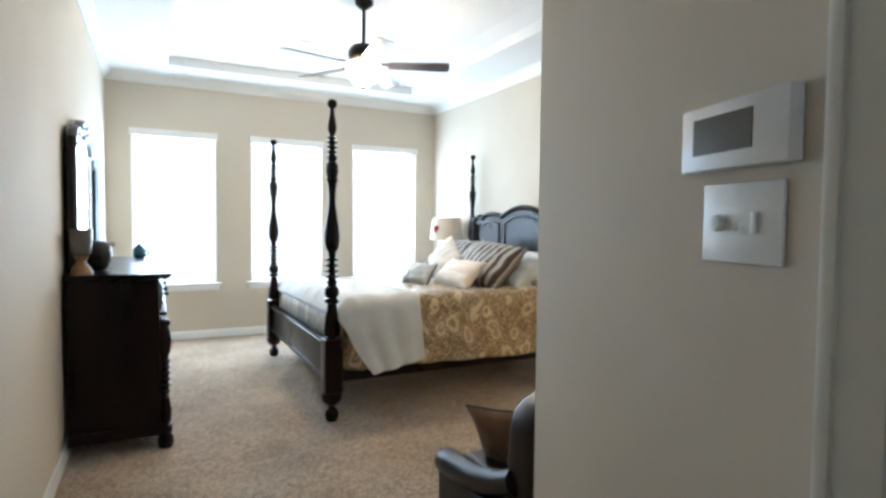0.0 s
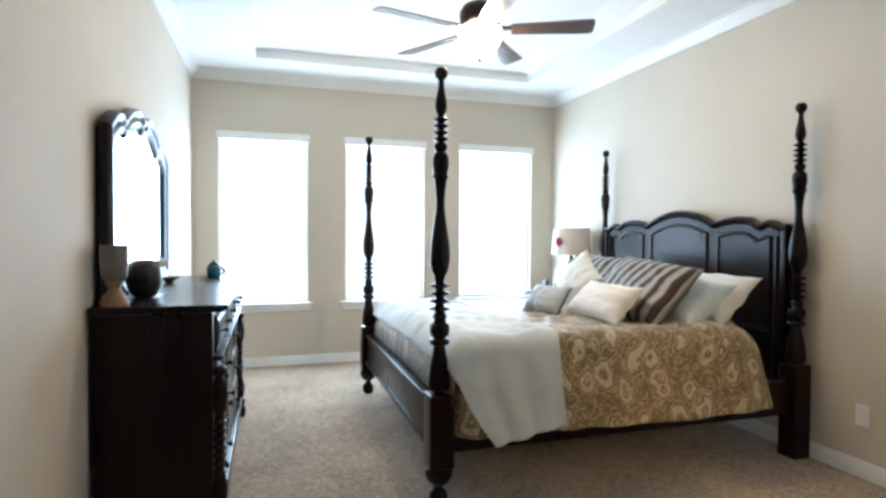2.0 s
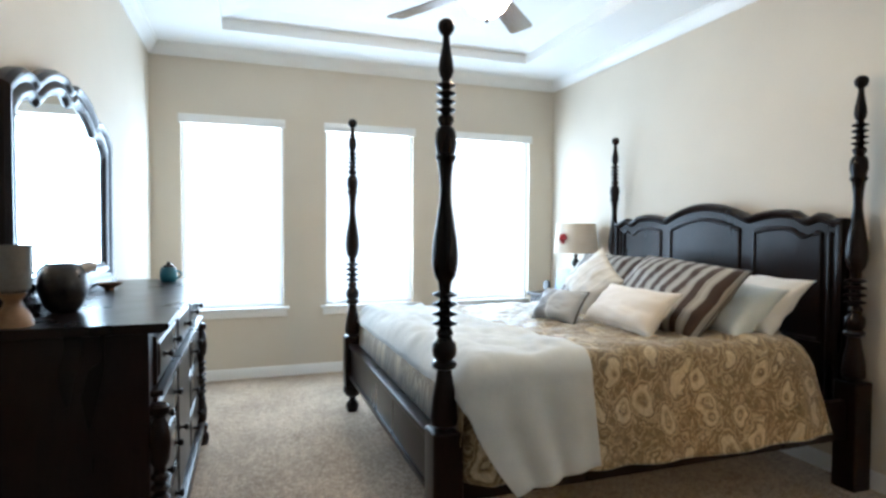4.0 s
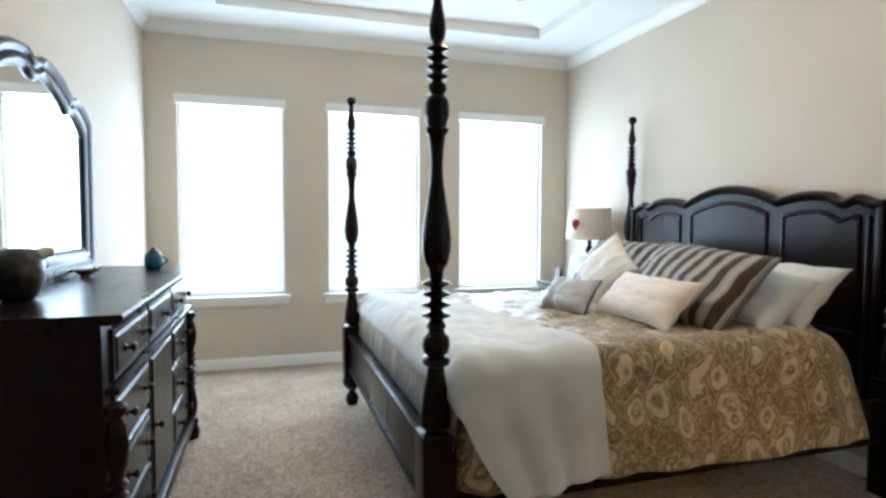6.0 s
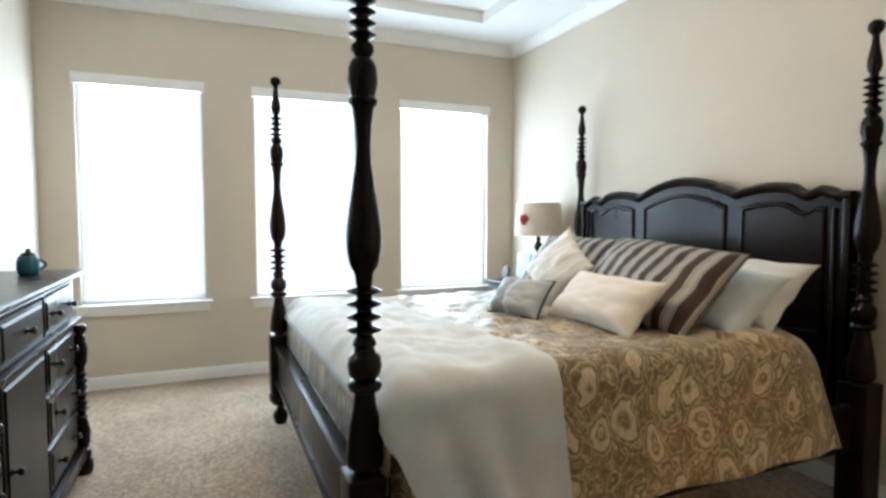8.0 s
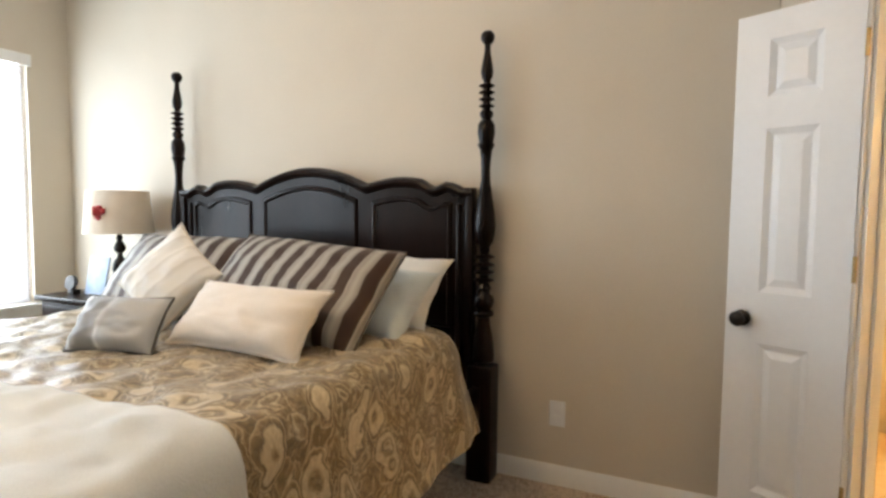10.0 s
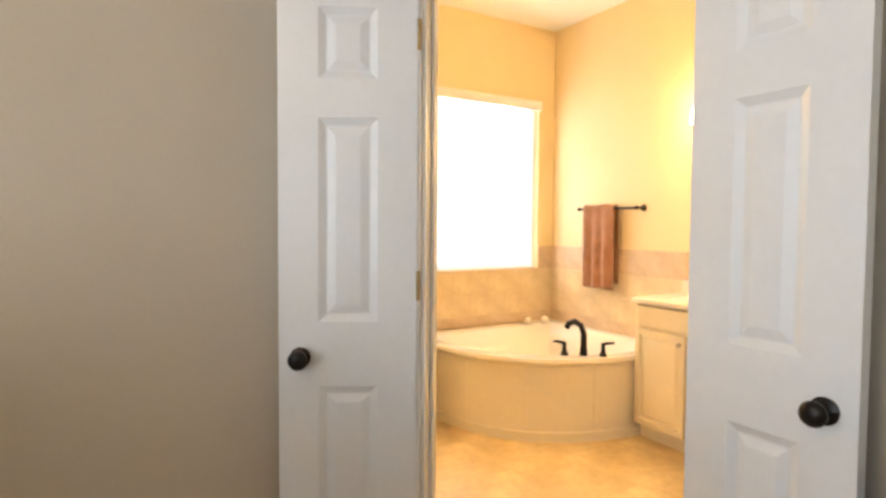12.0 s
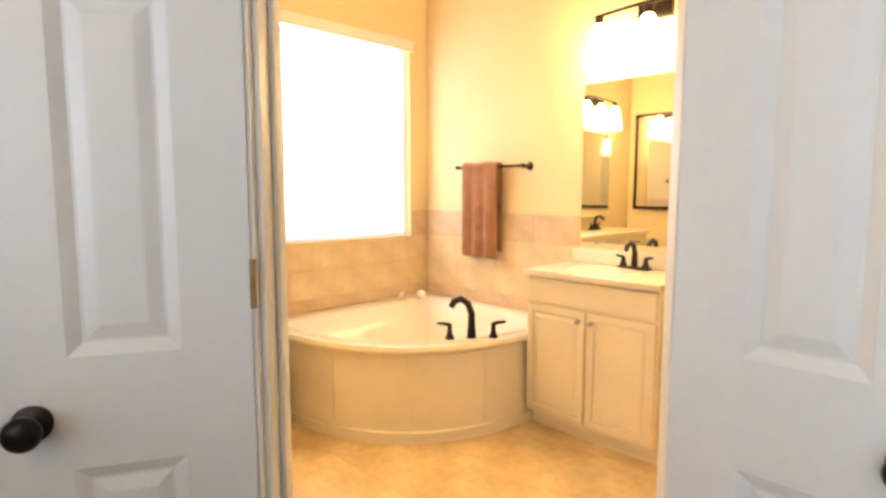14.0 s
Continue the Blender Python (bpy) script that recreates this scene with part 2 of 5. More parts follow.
    nt.links.new(pick.outputs[0], over.inputs[1])
    nt.links.new(ramp(nt, veins.outputs[0], [(0.36, dark), (0.42, ground), (0.46, cream), (0.49, tan), (0.53, dark), (0.57, ground), (0.64, cream)]), over.inputs[2])
    fade = nt.nodes.new("ShaderNodeMixRGB")
    nt.links.new(ramp(nt, specks.outputs[0], [(0.3, (0.0, 0.0, 0.0)), (0.7, (0.22, 0.22, 0.22))]), fade.inputs[0])
    nt.links.new(over.outputs[0], fade.inputs[1])
    fade.inputs[2].default_value = (*tan, 1)
    nt.links.new(fade.outputs[0], b.inputs["Base Color"])
    weave = node(nt, "ShaderNodeTexNoise", Scale=260.0)
    nt.links.new(tc.outputs["UV"], weave.inputs["Vector"])
    bn = node(nt, "ShaderNodeBump", Strength=0.2, Distance=0.002)
    nt.links.new(weave.outputs[0], bn.inputs["Height"])
    nt.links.new(bn.outputs[0], b.inputs["Normal"])
    b.inputs["Roughness"].default_value = 0.48
    b.inputs["Specular IOR Level"].default_value = 0.6
    b.inputs["Sheen Weight"].default_value = 0.2
    return m


def striped(name, axis, freq, stops, rough=0.6):
    """Cloth with soft woven stripes across one axis of its own."""
    m = bpy.data.materials.new(name)
    m.use_nodes = True
    nt = m.node_tree
    b = nt.nodes["Principled BSDF"]
    tc = nt.nodes.new("ShaderNodeTexCoord")
    sep = nt.nodes.new("ShaderNodeSeparateXYZ")
    nt.links.new(tc.outputs["Object"], sep.inputs[0])
    nz = node(nt, "ShaderNodeTexNoise", Scale=4.0)
    nt.links.new(tc.outputs["Object"], nz.inputs["Vector"])
    mul = nt.nodes.new("ShaderNodeMath")
    mul.operation = "MULTIPLY_ADD"
    nt.links.new(sep.outputs[axis], mul.inputs[0])
    mul.inputs[1].default_value = freq
    w = nt.nodes.new("ShaderNodeMath")
    w.operation = "MULTIPLY"
    nt.links.new(nz.outputs[0], w.inputs[0])
    w.inputs[1].default_value = 0.06
    nt.links.new(w.outputs[0], mul.inputs[2])
    fr = nt.nodes.new("ShaderNodeMath")
    fr.operation = "FRACT"
    nt.links.new(mul.outputs[0], fr.inputs[0])
    nt.links.new(ramp(nt, fr.outputs[0], stops), b.inputs["Base Color"])
    weave = node(nt, "ShaderNodeTexNoise", Scale=200.0)
    nt.links.new(tc.outputs["Object"], weave.inputs["Vector"])
    bn = node(nt, "ShaderNodeBump", Strength=0.2, Distance=0.002)
    nt.links.new(weave.outputs[0], bn.inputs["Height"])
    nt.links.new(bn.outputs[0], b.inputs["Normal"])
    b.inputs["Roughness"].default_value = rough
    b.inputs["Sheen Weight"].default_value = 0.03
    b.inputs["Specular IOR Level"].default_value = 0.25
    return m


DAMASK = paisley()
BR, GR, LG = (0.045, 0.024, 0.016), (0.26, 0.245, 0.22), (0.40, 0.38, 0.345)
SHAM = striped("brown_grey_striped_satin", 0, 11.0, [(0.0, BR), (0.42, BR), (0.46, LG), (0.52, GR), (0.72, LG), (0.95, GR), (0.99, BR)], 0.5)
GREY_BAND = striped("grey_banded_satin", 0, 2.9, [(0.0, (0.40, 0.42, 0.44)), (0.55, (0.44, 0.46, 0.48)), (0.62, (0.58, 0.60, 0.62)), (0.66, (0.24, 0.245, 0.25)), (0.92, (0.28, 0.285, 0.29)), (0.96, (0.58, 0.60, 0.62)), (1.0, (0.42, 0.44, 0.46))], 0.5)
LEAFY = striped("patterned_hand_towel", 2, 38.0, [(0.0, (0.05, 0.04, 0.025)), (0.4, (0.09, 0.075, 0.04)), (0.6, (0.35, 0.30, 0.18)), (1.0, (0.06, 0.05, 0.03))], 0.9)
FLORAL = striped("white_cloth_pale_print", 0, 14.0, [(0.0, (0.72, 0.71, 0.68)), (0.5, (0.78, 0.77, 0.74)), (0.7, (0.60, 0.58, 0.54)), (1.0, (0.74, 0.73, 0.70))], 0.8)


# mesh helpers
def box(bm, x0, y0, z0, x1, y1, z1, bev=0.0, seg=2):
    vs = [bm.verts.new((x, y, z)) for x in (x0, x1) for y in (y0, y1) for z in (z0, z1)]
    fs = [bm.faces.new([vs[i] for i in f]) for f in ((0, 1, 3, 2), (4, 6, 7, 5), (0, 4, 5, 1), (2, 3, 7, 6), (0, 2, 6, 4), (1, 5, 7, 3))]
    if bev:
        es = list({e for f in fs for e in f.edges})
        bmesh.ops.bevel(bm, geom=es, offset=bev, segments=seg, profile=0.6, affect="EDGES")
    return bm


def frustum(bm, rect0, rect1):
    """A block between two rectangles (x0, z0, x1, z1, y)."""
    vs = []
    for x0, z0, x1, z1, y in (rect0, rect1):
        vs += [bm.verts.new(p) for p in ((x0, y, z0), (x1, y, z0), (x1, y, z1), (x0, y, z1))]
    for f in ((0, 1, 2, 3), (7, 6, 5, 4), (0, 4, 5, 1), (1, 5, 6, 2), (2, 6, 7, 3), (3, 7, 4, 0)):
        bm.faces.new([vs[i] for i in f])
    return bm


def lathe(bm, prof, seg=24, at=(0, 0, 0), squash=1.0):
    rings = []
    for r, z in prof:
        rings.append([bm.verts.new((at[0] + r * math.cos(2 * math.pi * k / seg), at[1] + squash * r * math.sin(2 * math.pi * k / seg), at[2] + z)) for k in range(seg)])
    for a, b in zip(rings, rings[1:]):
        for k in range(seg):
            bm.faces.new((a[k], a[(k + 1) % seg], b[(k + 1) % seg], b[k]))
    bm.faces.new(rings[0][::-1])
    bm.faces.new(rings[-1])
    return bm


def prism(bm, outline, to3, d0, d1):
    """Extrudes an outline: to3(a, b, d) places it."""
    a = [bm.verts.new(to3(p, q, d0)) for p, q in outline]
    b = [bm.verts.new(to3(p, q, d1)) for p, q in outline]
    n = len(outline)
    bm.faces.new(a)
    bm.faces.new(b[::-1])
    for k in range(n):
        bm.faces.new((a[k], b[k], b[(k + 1) % n], a[(k + 1) % n]))
    return bm


def tube(bm, pts, r, seg=10):
    rings = []
    pts = [Vector(p) for p in pts]
    for i, p in enumerate(pts):
        d = (pts[min(i + 1, len(pts) - 1)] - pts[max(i - 1, 0)]).normalized()
        a = d.orthogonal().normalized() if i == 0 else (rings[-1][0] - d * rings[-1][0].dot(d)).normalized()
        b = d.cross(a)
        rr = r[i] if isinstance(r, (list, tuple)) else r
        rings.append((a, [bm.verts.new(p + rr * (a * math.cos(2 * math.pi * k / seg) + b * math.sin(2 * math.pi * k / seg))) for k in range(seg)]))
    for (_, u), (_, v) in zip(rings, rings[1:]):
        for k in range(seg):
            bm.faces.new((u[k], u[(k + 1) % seg], v[(k + 1) % seg], v[k]))
    bm.faces.new(rings[0][1][::-1])
    bm.faces.new(rings[-1][1])
    return bm


def mesh_of(name, bm, material, smooth=35):
    bmesh.ops.recalc_face_normals(bm, faces=bm.faces)
    me = bpy.data.meshes.new(name)
    bm.to_mesh(me)
    bm.free()
    me.materials.append(material)
    if smooth:
        for p in me.polygons:
            p.use_smooth = True
        me.set_sharp_from_angle(angle=radians(smooth))
    return me


def thing(name, at, label, category, group="", kind=""):
    ob = new(name)
    ob.empty_display_size = 0.1
    ob.matrix_world = at if isinstance(at, Matrix) else Matrix.Translation(at)
    return tagged(ob, label, category, group, kind)


def part(name, bm, material, parent, label="", smooth=35, local=False):
    """One mesh under a thing or a part; built in world places unless local."""
    ob = new(name, mesh_of(name, bm, material, smooth))
    if parent:
        ob.parent = parent
        if not local:
            inv = Matrix.Identity(4)
            p = parent
            chain = []
            while p:
                chain.append(p)
                p = p.parent
            for p in chain:
                inv = inv @ p.matrix_basis.inverted() if p.parent is None else inv
            ob.matrix_parent_inverse = inv if parent.parent is None else Matrix.Identity(4)
    return tagged(ob, label) if label else ob


def single(name, bm, material, label, category, group="", kind="", smooth=35):
    return tagged(new(name, mesh_of(name, bm, material, smooth)), label, category, group, kind)


def B():
    return bmesh.new()


def shell(name, boxes, material, label, category="wall", m=None):
    bm = B()
    for b in boxes:
        box(bm, *b)
    if m:
        bmesh.ops.transform(bm, matrix=m, verts=bm.verts)
    return single(name, bm, material, label, category, kind="structure", smooth=0)


# large structure
def wall_with_openings(x0, x1, z1, openings, y0, y1):
    """Boxes of a wall along x with openings (xa, xb, za, zb)."""
    out, x = [], x0
    for xa, xb, za, zb in openings:
        out.append((x, y0, 0, xa, y1, z1))
        if za > 0:
            out.append((xa, y0, 0, xb, y1, za))
        out.append((xa, y0, zb, xb, y1, z1))
        x = xb
    out.append((x, y0, 0, x1, y1, z1))
    return out


bm = B()
prism(bm, [(XL - TH, YH - TH), (1.2, YH - TH), (1.2, YB - 0.06), (2.36, YB - 0.06), (2.44, 1.13), (XR + 0.06, 2.095), (XR + 0.06, YW + TH), (XL - TH, YW + TH)], lambda a, b, d: (a, b, d), -0.12, 0.008)
floor = single("floor", bm, CARPET, "beige cut-pile wall-to-wall carpet", "carpet", kind="structure", smooth=0)
shell("wall_west", [(XL - TH, YH, 0, XL, YW, 3.2)], WALL, "beige painted plaster wall behind the dresser")
shell("wall_north", wall_with_openings(XL - TH, XR + TH, 3.2, [(a, b, WZ0, WZ1) for a, b in WIN], YW, YW + TH), WALL, "beige painted wall with three tall windows")
shell("wall_east", [(XR, 2.12, 0, XR + 0.12, YW, 3.2)], WALL, "beige painted wall behind the bed")
shell("wall_back", [(1.25, YB - 0.12, 0, 2.335, YB, 3.2)], WALL, "beige painted wall behind the armchair")
shell("wall_diagonal", wall_with_openings(-0.113, DL, 3.2, [(D0, D1, 0, DH)], -0.12, 0), WALL, "beige painted diagonal wall with bathroom double doors", m=DIAG)
HC = (1.062, YB)
hall_end = (0.792, 0.1285)
bm = B()
hd = Vector((hall_end[0] - HC[0], hall_end[1] - HC[1])).normalized()
hn = Vector((-hd.y, hd.x))
prism(bm, [HC, hall_end, (hall_end[0] + 0.12, hall_end[1]), (1.25, YB - 0.12), (1.25, YB)], lambda a, b, d: (a, b, d), 0, 3.2)
single("wall_hall", bm, WALL, "beige painted wall with thermostat and switch", "wall", kind="structure", smooth=0)
shell("wall_entry", [(hall_end[0] - 0.02, YH, 0, hall_end[0] + 0.10, hall_end[1] - 0.09, 3.2), (XL, YH - TH, 0, hall_end[0] + 0.10, YH, 3.2)], WALL, "beige painted entry wall")
bm = B()
box(bm, hall_end[0] - 0.035, hall_end[1] - 0.085, 0, hall_end[0] + 0.10, hall_end[1] - 0.004, 2.12, 0.006)
box(bm, hall_end[0] - 0.045, hall_end[1] - 0.03, 0, hall_end[0] - 0.02, hall_end[1] - 0.012, 2.12, 0.004)
single("door_trim_entry", bm, TRIM, "white painted door casing", "door casing", kind="structure")

# ceiling with a raised tray
TX0, TX1, TY0, TY1 = 0.155, 2.76, 2.05, 5.955
bm = B()
for b in ((XL, YH, ZC, XR, TY0, ZC + 0.3), (XL, TY1, ZC, XR, YW, ZC + 0.3), (XL, TY0, ZC, TX0, TY1, ZC + 0.3), (TX1, TY0, ZC, XR, TY1, ZC + 0.3), (TX0, TY0, ZT, TX1, TY1, ZC + 0.3)):
    box(bm, *b)
for (xa, ya), (xb, yb), (nx, ny) in (((TX0, TY0), (TX1, TY0), (0, 1)), ((TX1, TY0), (TX1, TY1), (-1, 0)), ((TX1, TY1), (TX0, TY1), (0, -1)), ((TX0, TY1), (TX0, TY0), (1, 0))):
    prism(bm, [(-0.01, ZC + 0.085), (0.004, ZC + 0.085), (0.20, ZT + 0.001), (-0.01, ZT + 0.001)], lambda a, b, t: (xa + (xb - xa) * t + nx * a, ya + (yb - ya) * t + ny * a, b), 0, 1)
single("ceiling", bm, CEIL, "white tray ceiling with a recessed middle", "ceiling", kind="structure", smooth=0)

CROWN = [(0, 0), (0.012, 0), (0.016, 0.018), (0.04, 0.035), (0.062, 0.066), (0.066, 0.084), (0.08, 0.088), (0.08, 0.10), (0, 0.10)]
BASE = [(0, 0), (0.014, 0), (0.014, 0.075), (0.009, 0.088), (0.005, 0.10), (0, 0.10)]


def run(name, prof, p, q, inward, z, label):
    """A moulding from p to q, its section standing inward from the wall."""
    bm = B()
    d = (Vector(q) - Vector(p)).to_3d()
    n = Vector((*inward, 0)).normalized()
    prism(bm, prof, lambda a, b, t: Vector((*p, z)) + n * a + Vector((0, 0, b)) + d * t, 0, 1)
    return single(name, bm, TRIM, label, "moulding", kind="structure", smooth=50)


E2 = (XR, 2.12)
for p, q, n in (((XL, YH), (XL, YW), (1, 0)), ((XL, YW - 0.002), (XR, YW - 0.002), (0, -1)), ((XR, YW), E2, (-1, 0)), (E2, (2.335, YB), (-1, 1)), ((2.335, YB), HC, (0, 1))):
    run("crown_molding", [(a * 0.95, b * 0.95) for a, b in CROWN], p, q, n, ZC - 0.095, "white painted crown moulding under the ceiling")
    if n != (-1, 1):
        run("baseboard", BASE, p, q, n, 0.0, "white painted baseboard along the carpet")
run("baseboard", BASE, HC, hall_end, (-hn.x, -hn.y) if hn.x > 0 else (hn.x, hn.y), 0.0, "white painted baseboard along the carpet")


# windows
def window(name, m, w, z0, z1, depth, label, stool=True):
    """A window in an opening w wide: local x across, y outward, z up."""
    w2 = w / 2
    t = thing(name, m, label, "window", kind="structure")
    bm = B()
    for a in (-w2, w2 - 0.02):
        box(bm, a, 0.09, z0, a + 0.02, depth, z1)
    for b in (z0, z1 - 0.02):
        box(bm, -w2 + 0.02, 0.09, b, w2 - 0.02, depth - 0.01, b + 0.02)
    part("window_frame", bm, TRIM, t, local=True, smooth=0)
    bm = B()
    box(bm, -w2 + 0.02, 0.11, z0 + 0.02, w2 - 0.02, 0.116, z1 - 0.02)
    g = part("pane", bm, GLASS, t, local=True, smooth=0)
    g.visible_shadow = False
    bm = B()
    if stool:
        box(bm, -w2 - 0.05, -0.045, z0 - 0.025, w2 + 0.05, 0.07, z0 - 0.001, 0.005)
        box(bm, -w2 - 0.03, -0.018, z0 - 0.085, w2 + 0.03, -0.003, z0 - 0.026, 0.004)
        part("window_sill", bm, TRIM, t, "white painted sill and apron", local=True)
    else:
        box(bm, -w2 - 0.02, -0.012, z0 - 0.022, w2 + 0.02, -0.001, z0 + 0.004, 0.002)
        part("window_sill", bm, TILE, t, "narrow tiled sill edge", local=True)
    return t


def blind(name, m, w, z0, z1):
    w2 = w / 2 - 0.006
    t = thing(name, m, "white horizontal slat blind, fully lowered over the window", "blind", group="window blinds")
    bm = B()
    box(bm, -w2 - 0.024, -0.026, z1 - 0.064, w2 + 0.024, -0.002, z1 + 0.012, 0.005)
    part("valance", bm, TRIM, t, "white moulded valance board", local=True)
    bm = B()
    box(bm, -w2, 0.042, z0 + 0.004, w2, 0.064, z0 + 0.022, 0.003)
    part("bottom_rail", bm, BLINDM, t, local=True)
    n = int((z1 - z0 - 0.11) / 0.042)
    bm = B()
    prism(bm, [(0.046, -0.0215), (0.048, -0.0220), (0.061, 0.0215), (0.059, 0.0222)], lambda a, b, d: (d, a, b), -w2, w2)
    me = mesh_of("slat", bm, BLINDM, 0)
    for k in range(n):
        s = new("slat", me)
        s.parent = t
        s.location = (0, 0, z0 + 0.04 + k * (z1 - z0 - 0.12) / (n - 1))
    return t


for k, (a, b) in enumerate(WIN):
    m = pose((a + b) / 2, YW, 0)
    window("window_%d" % (k + 1), m, b - a, WZ0, WZ1, TH, "tall white-framed window with a closed blind")
    blind("window_blind", m, b - a, WZ0, WZ1)
m = pose(BX, sum(BWIN) / 2, 0, 0, 0, -90)
window("window_4", m, BWIN[1] - BWIN[0], BWZ0, BWZ1, TH, "square white-framed bathroom window with a closed blind", False)
blind("window_blind", m, BWIN[1] - BWIN[0], BWZ0, BWZ1)
bm = B()
box(bm, XL - 4, YW + 1.6, -0.2, BX + 1.8, YW + 1.65, 5)
box(bm, BX + 1.6, BY - 4, -0.2, BX + 1.65, YW + 1.6, 5)
single("backdrop", bm, SKYGLOW, "bright hazy distance outside the windows", "backdrop", kind="structure", smooth=0)
bm = B()
box(bm, -200, -200, -0.4, 200, 200, -0.2)
single("ground", bm, CARPET, "bare earth around the house", "ground", kind="structure", smooth=0)

# bathroom shell
bm = B()
prism(bm, [(XR + 0.12, 2.6), (XR + 0.12, 2.175), (2.42, 1.115), (2.42, BY), (BX, BY), (BX, 2.6)], lambda a, b, d: (a, b, d), -0.10, -0.001)
bath_floor = single("floor_bath", bm, GROUT, "grout bed under the bathroom floor tiles", "floor", kind="structure", smooth=0)
shell("wall_bath_east", [(BX, BY - 0.12, 0, BX + TH, BWIN[0], 3.2), (BX, BWIN[1], 0, BX + TH, 2.6, 3.2), (BX, BWIN[0], 0, BX + TH, BWIN[1], BWZ0), (BX, BWIN[0], BWZ1, BX + TH, BWIN[1], 3.2)], BWALL, "warm beige painted bathroom wall with the window")
shell("wall_bath_south", [(2.3, BY - 0.12, 0, BX, BY, 3.2)], BWALL, "warm beige painted bathroom wall with the towel bar")
shell("wall_bath_north", [(XR + 0.12, 2.6, 0, BX + TH, 2.72, 3.2)], BWALL, "warm beige painted bathroom wall")
shell("wall_bath_west", [(2.30, BY, 0, 2.42, 1.10, 3.2)], BWALL, "warm beige painted bathroom wall beside the shower")
shell("wall_bath_partition", [(XR + 0.12, 2.14, 0, XR + 0.13, 2.6, 3.2)], BWALL, "warm beige painted bathroom wall")
bm = B()
prism(bm, [(XR + 0.12, 2.6), (XR + 0.12, 2.21), (2.42, 1.11), (2.42, BY), (BX, BY), (BX, 2.6)], lambda a, b, d: (a, b, d), BZ, BZ + 0.1)
single("ceiling_bath", bm, CEIL, "white painted bathroom ceiling", "ceiling", kind="structure", smooth=0)

# door opening: jamb lining and casings
bm = B()
for a, b in ((D0 + 0.002, D0 + 0.022), (D1 - 0.022, D1 - 0.002)):
    box(bm, a, -0.122, 0.0, b, 0.002, DH - 0.002, 0.002)
box(bm, D0 + 0.022, -0.122, DH - 0.022, D1 - 0.022, 0.002, DH - 0.002, 0.002)
for v0, v1 in ((0.002, 0.020), (-0.140, -0.122)):
    for a, b in ((D0 - 0.055, D0 + 0.010), (D1 - 0.010, D1 + 0.055)):
        box(bm, a, v0, 0, b, v1, DH + 0.055, 0.005)
    box(bm, D0 + 0.010, v0, DH - 0.010, D1 - 0.010, v1 - 0.001, DH + 0.055, 0.005)
for a, b in ((D0 + 0.022, D0 + 0.034), (D1 - 0.034, D1 - 0.022)):
    box(bm, a, -0.09, 0, b, -0.05, DH - 0.022, 0.002)
bmesh.ops.transform(bm, matrix=DIAG, verts=bm.verts)
single("door_frame_bath", bm, TRIM, "white painted door frame and casing of the bathroom", "door frame", kind="structure")


def door_leaf(name, m, label):
    w, h, t2 = 0.412, 2.02, 0.0175
    t = thing(name, m, label, "door", group="bathroom double doors", kind="structure")
    s0, s1 = 0.118, w - 0.118
    zs = [(0.21, 0.79), (0.985, 1.595), (1.71, 1.92)]
    bm = B()
    box(bm, 0, -t2, 0.012, s0, t2, h)
    box(bm, s1, -t2, 0.012, w, t2, h)
    lo = 0.012
    for a, b in zs + [(h, h)]:
        box(bm, s0, -t2, lo, s1, t2, a)
        lo = b
    part("leaf", bm, DOORP, t, local=True, smooth=30)
    for a, b in zs:
        bm = B()
        box(bm, s0 - 0.004, -0.006, a - 0.004, s1 + 0.004, 0.006, b + 0.004)
        for sg in (-1, 1):
            # moulding that slopes in from the leaf, then the raised field
            loops = []
            for ins, d in ((0.0, t2), (0.006, 0.0145), (0.012, 0.0115), (0.022, 0.0065), (0.027, 0.0065), (0.050, 0.0140), (0.054, 0.0145)):
                loops.append([bm.verts.new((x, sg * d, z)) for x, z in ((s0 + ins, a + ins), (s1 - ins, a + ins), (s1 - ins, b - ins), (s0 + ins, b - ins))])
            for p, q in zip(loops, loops[1:]):
                for k in range(4):
                    bm.faces.new((p[k], p[(k + 1) % 4], q[(k + 1) % 4], q[k]) if sg < 0 else (p[(k + 1) % 4], p[k], q[k], q[(k + 1) % 4]))
            bm.faces.new(loops[-1] if sg < 0 else loops[-1][::-1])
        part("panel", bm, DOORP, t, local=True, smooth=0)
    for sg in (-1, 1):
        bm = B()
        lathe(bm, [(0.001, 0), (0.030, 0.0005), (0.031, 0.006), (0.022, 0.010), (0.012, 0.014), (0.011, 0.026), (0.018, 0.032), (0.027, 0.042), (0.029, 0.052), (0.024, 0.062), (0.012, 0.067), (0.001, 0.068)], 24)
        bmesh.ops.transform(bm, matrix=pose(w - 0.065, sg * t2, 0.880, -90 * sg), verts=bm.verts)
        part("knob", bm, BRONZE, t, "dark bronze round knob", local=True, smooth=60)
    for z in (0.25, 1.05, 1.80):
        bm = B()
        lathe(bm, [(0.001, 0), (0.007, 0), (0.007, 0.09), (0.001, 0.09)], 10, (-0.004, 0.014, z))
        part("hinge", bm, BRASS, t, "dull brass hinge barrel", local=True)
    return t


door_leaf("door_1", pose(3.096, 1.886, 0, 0, 0, 63.5), "white panelled narrow door with bronze knob, swung open against the bedroom wall")
door_leaf("door_2", pose(2.545, 1.330, 0, 0, 0, 179.3), "white panelled narrow door with bronze knob, opened flat along the back wall")


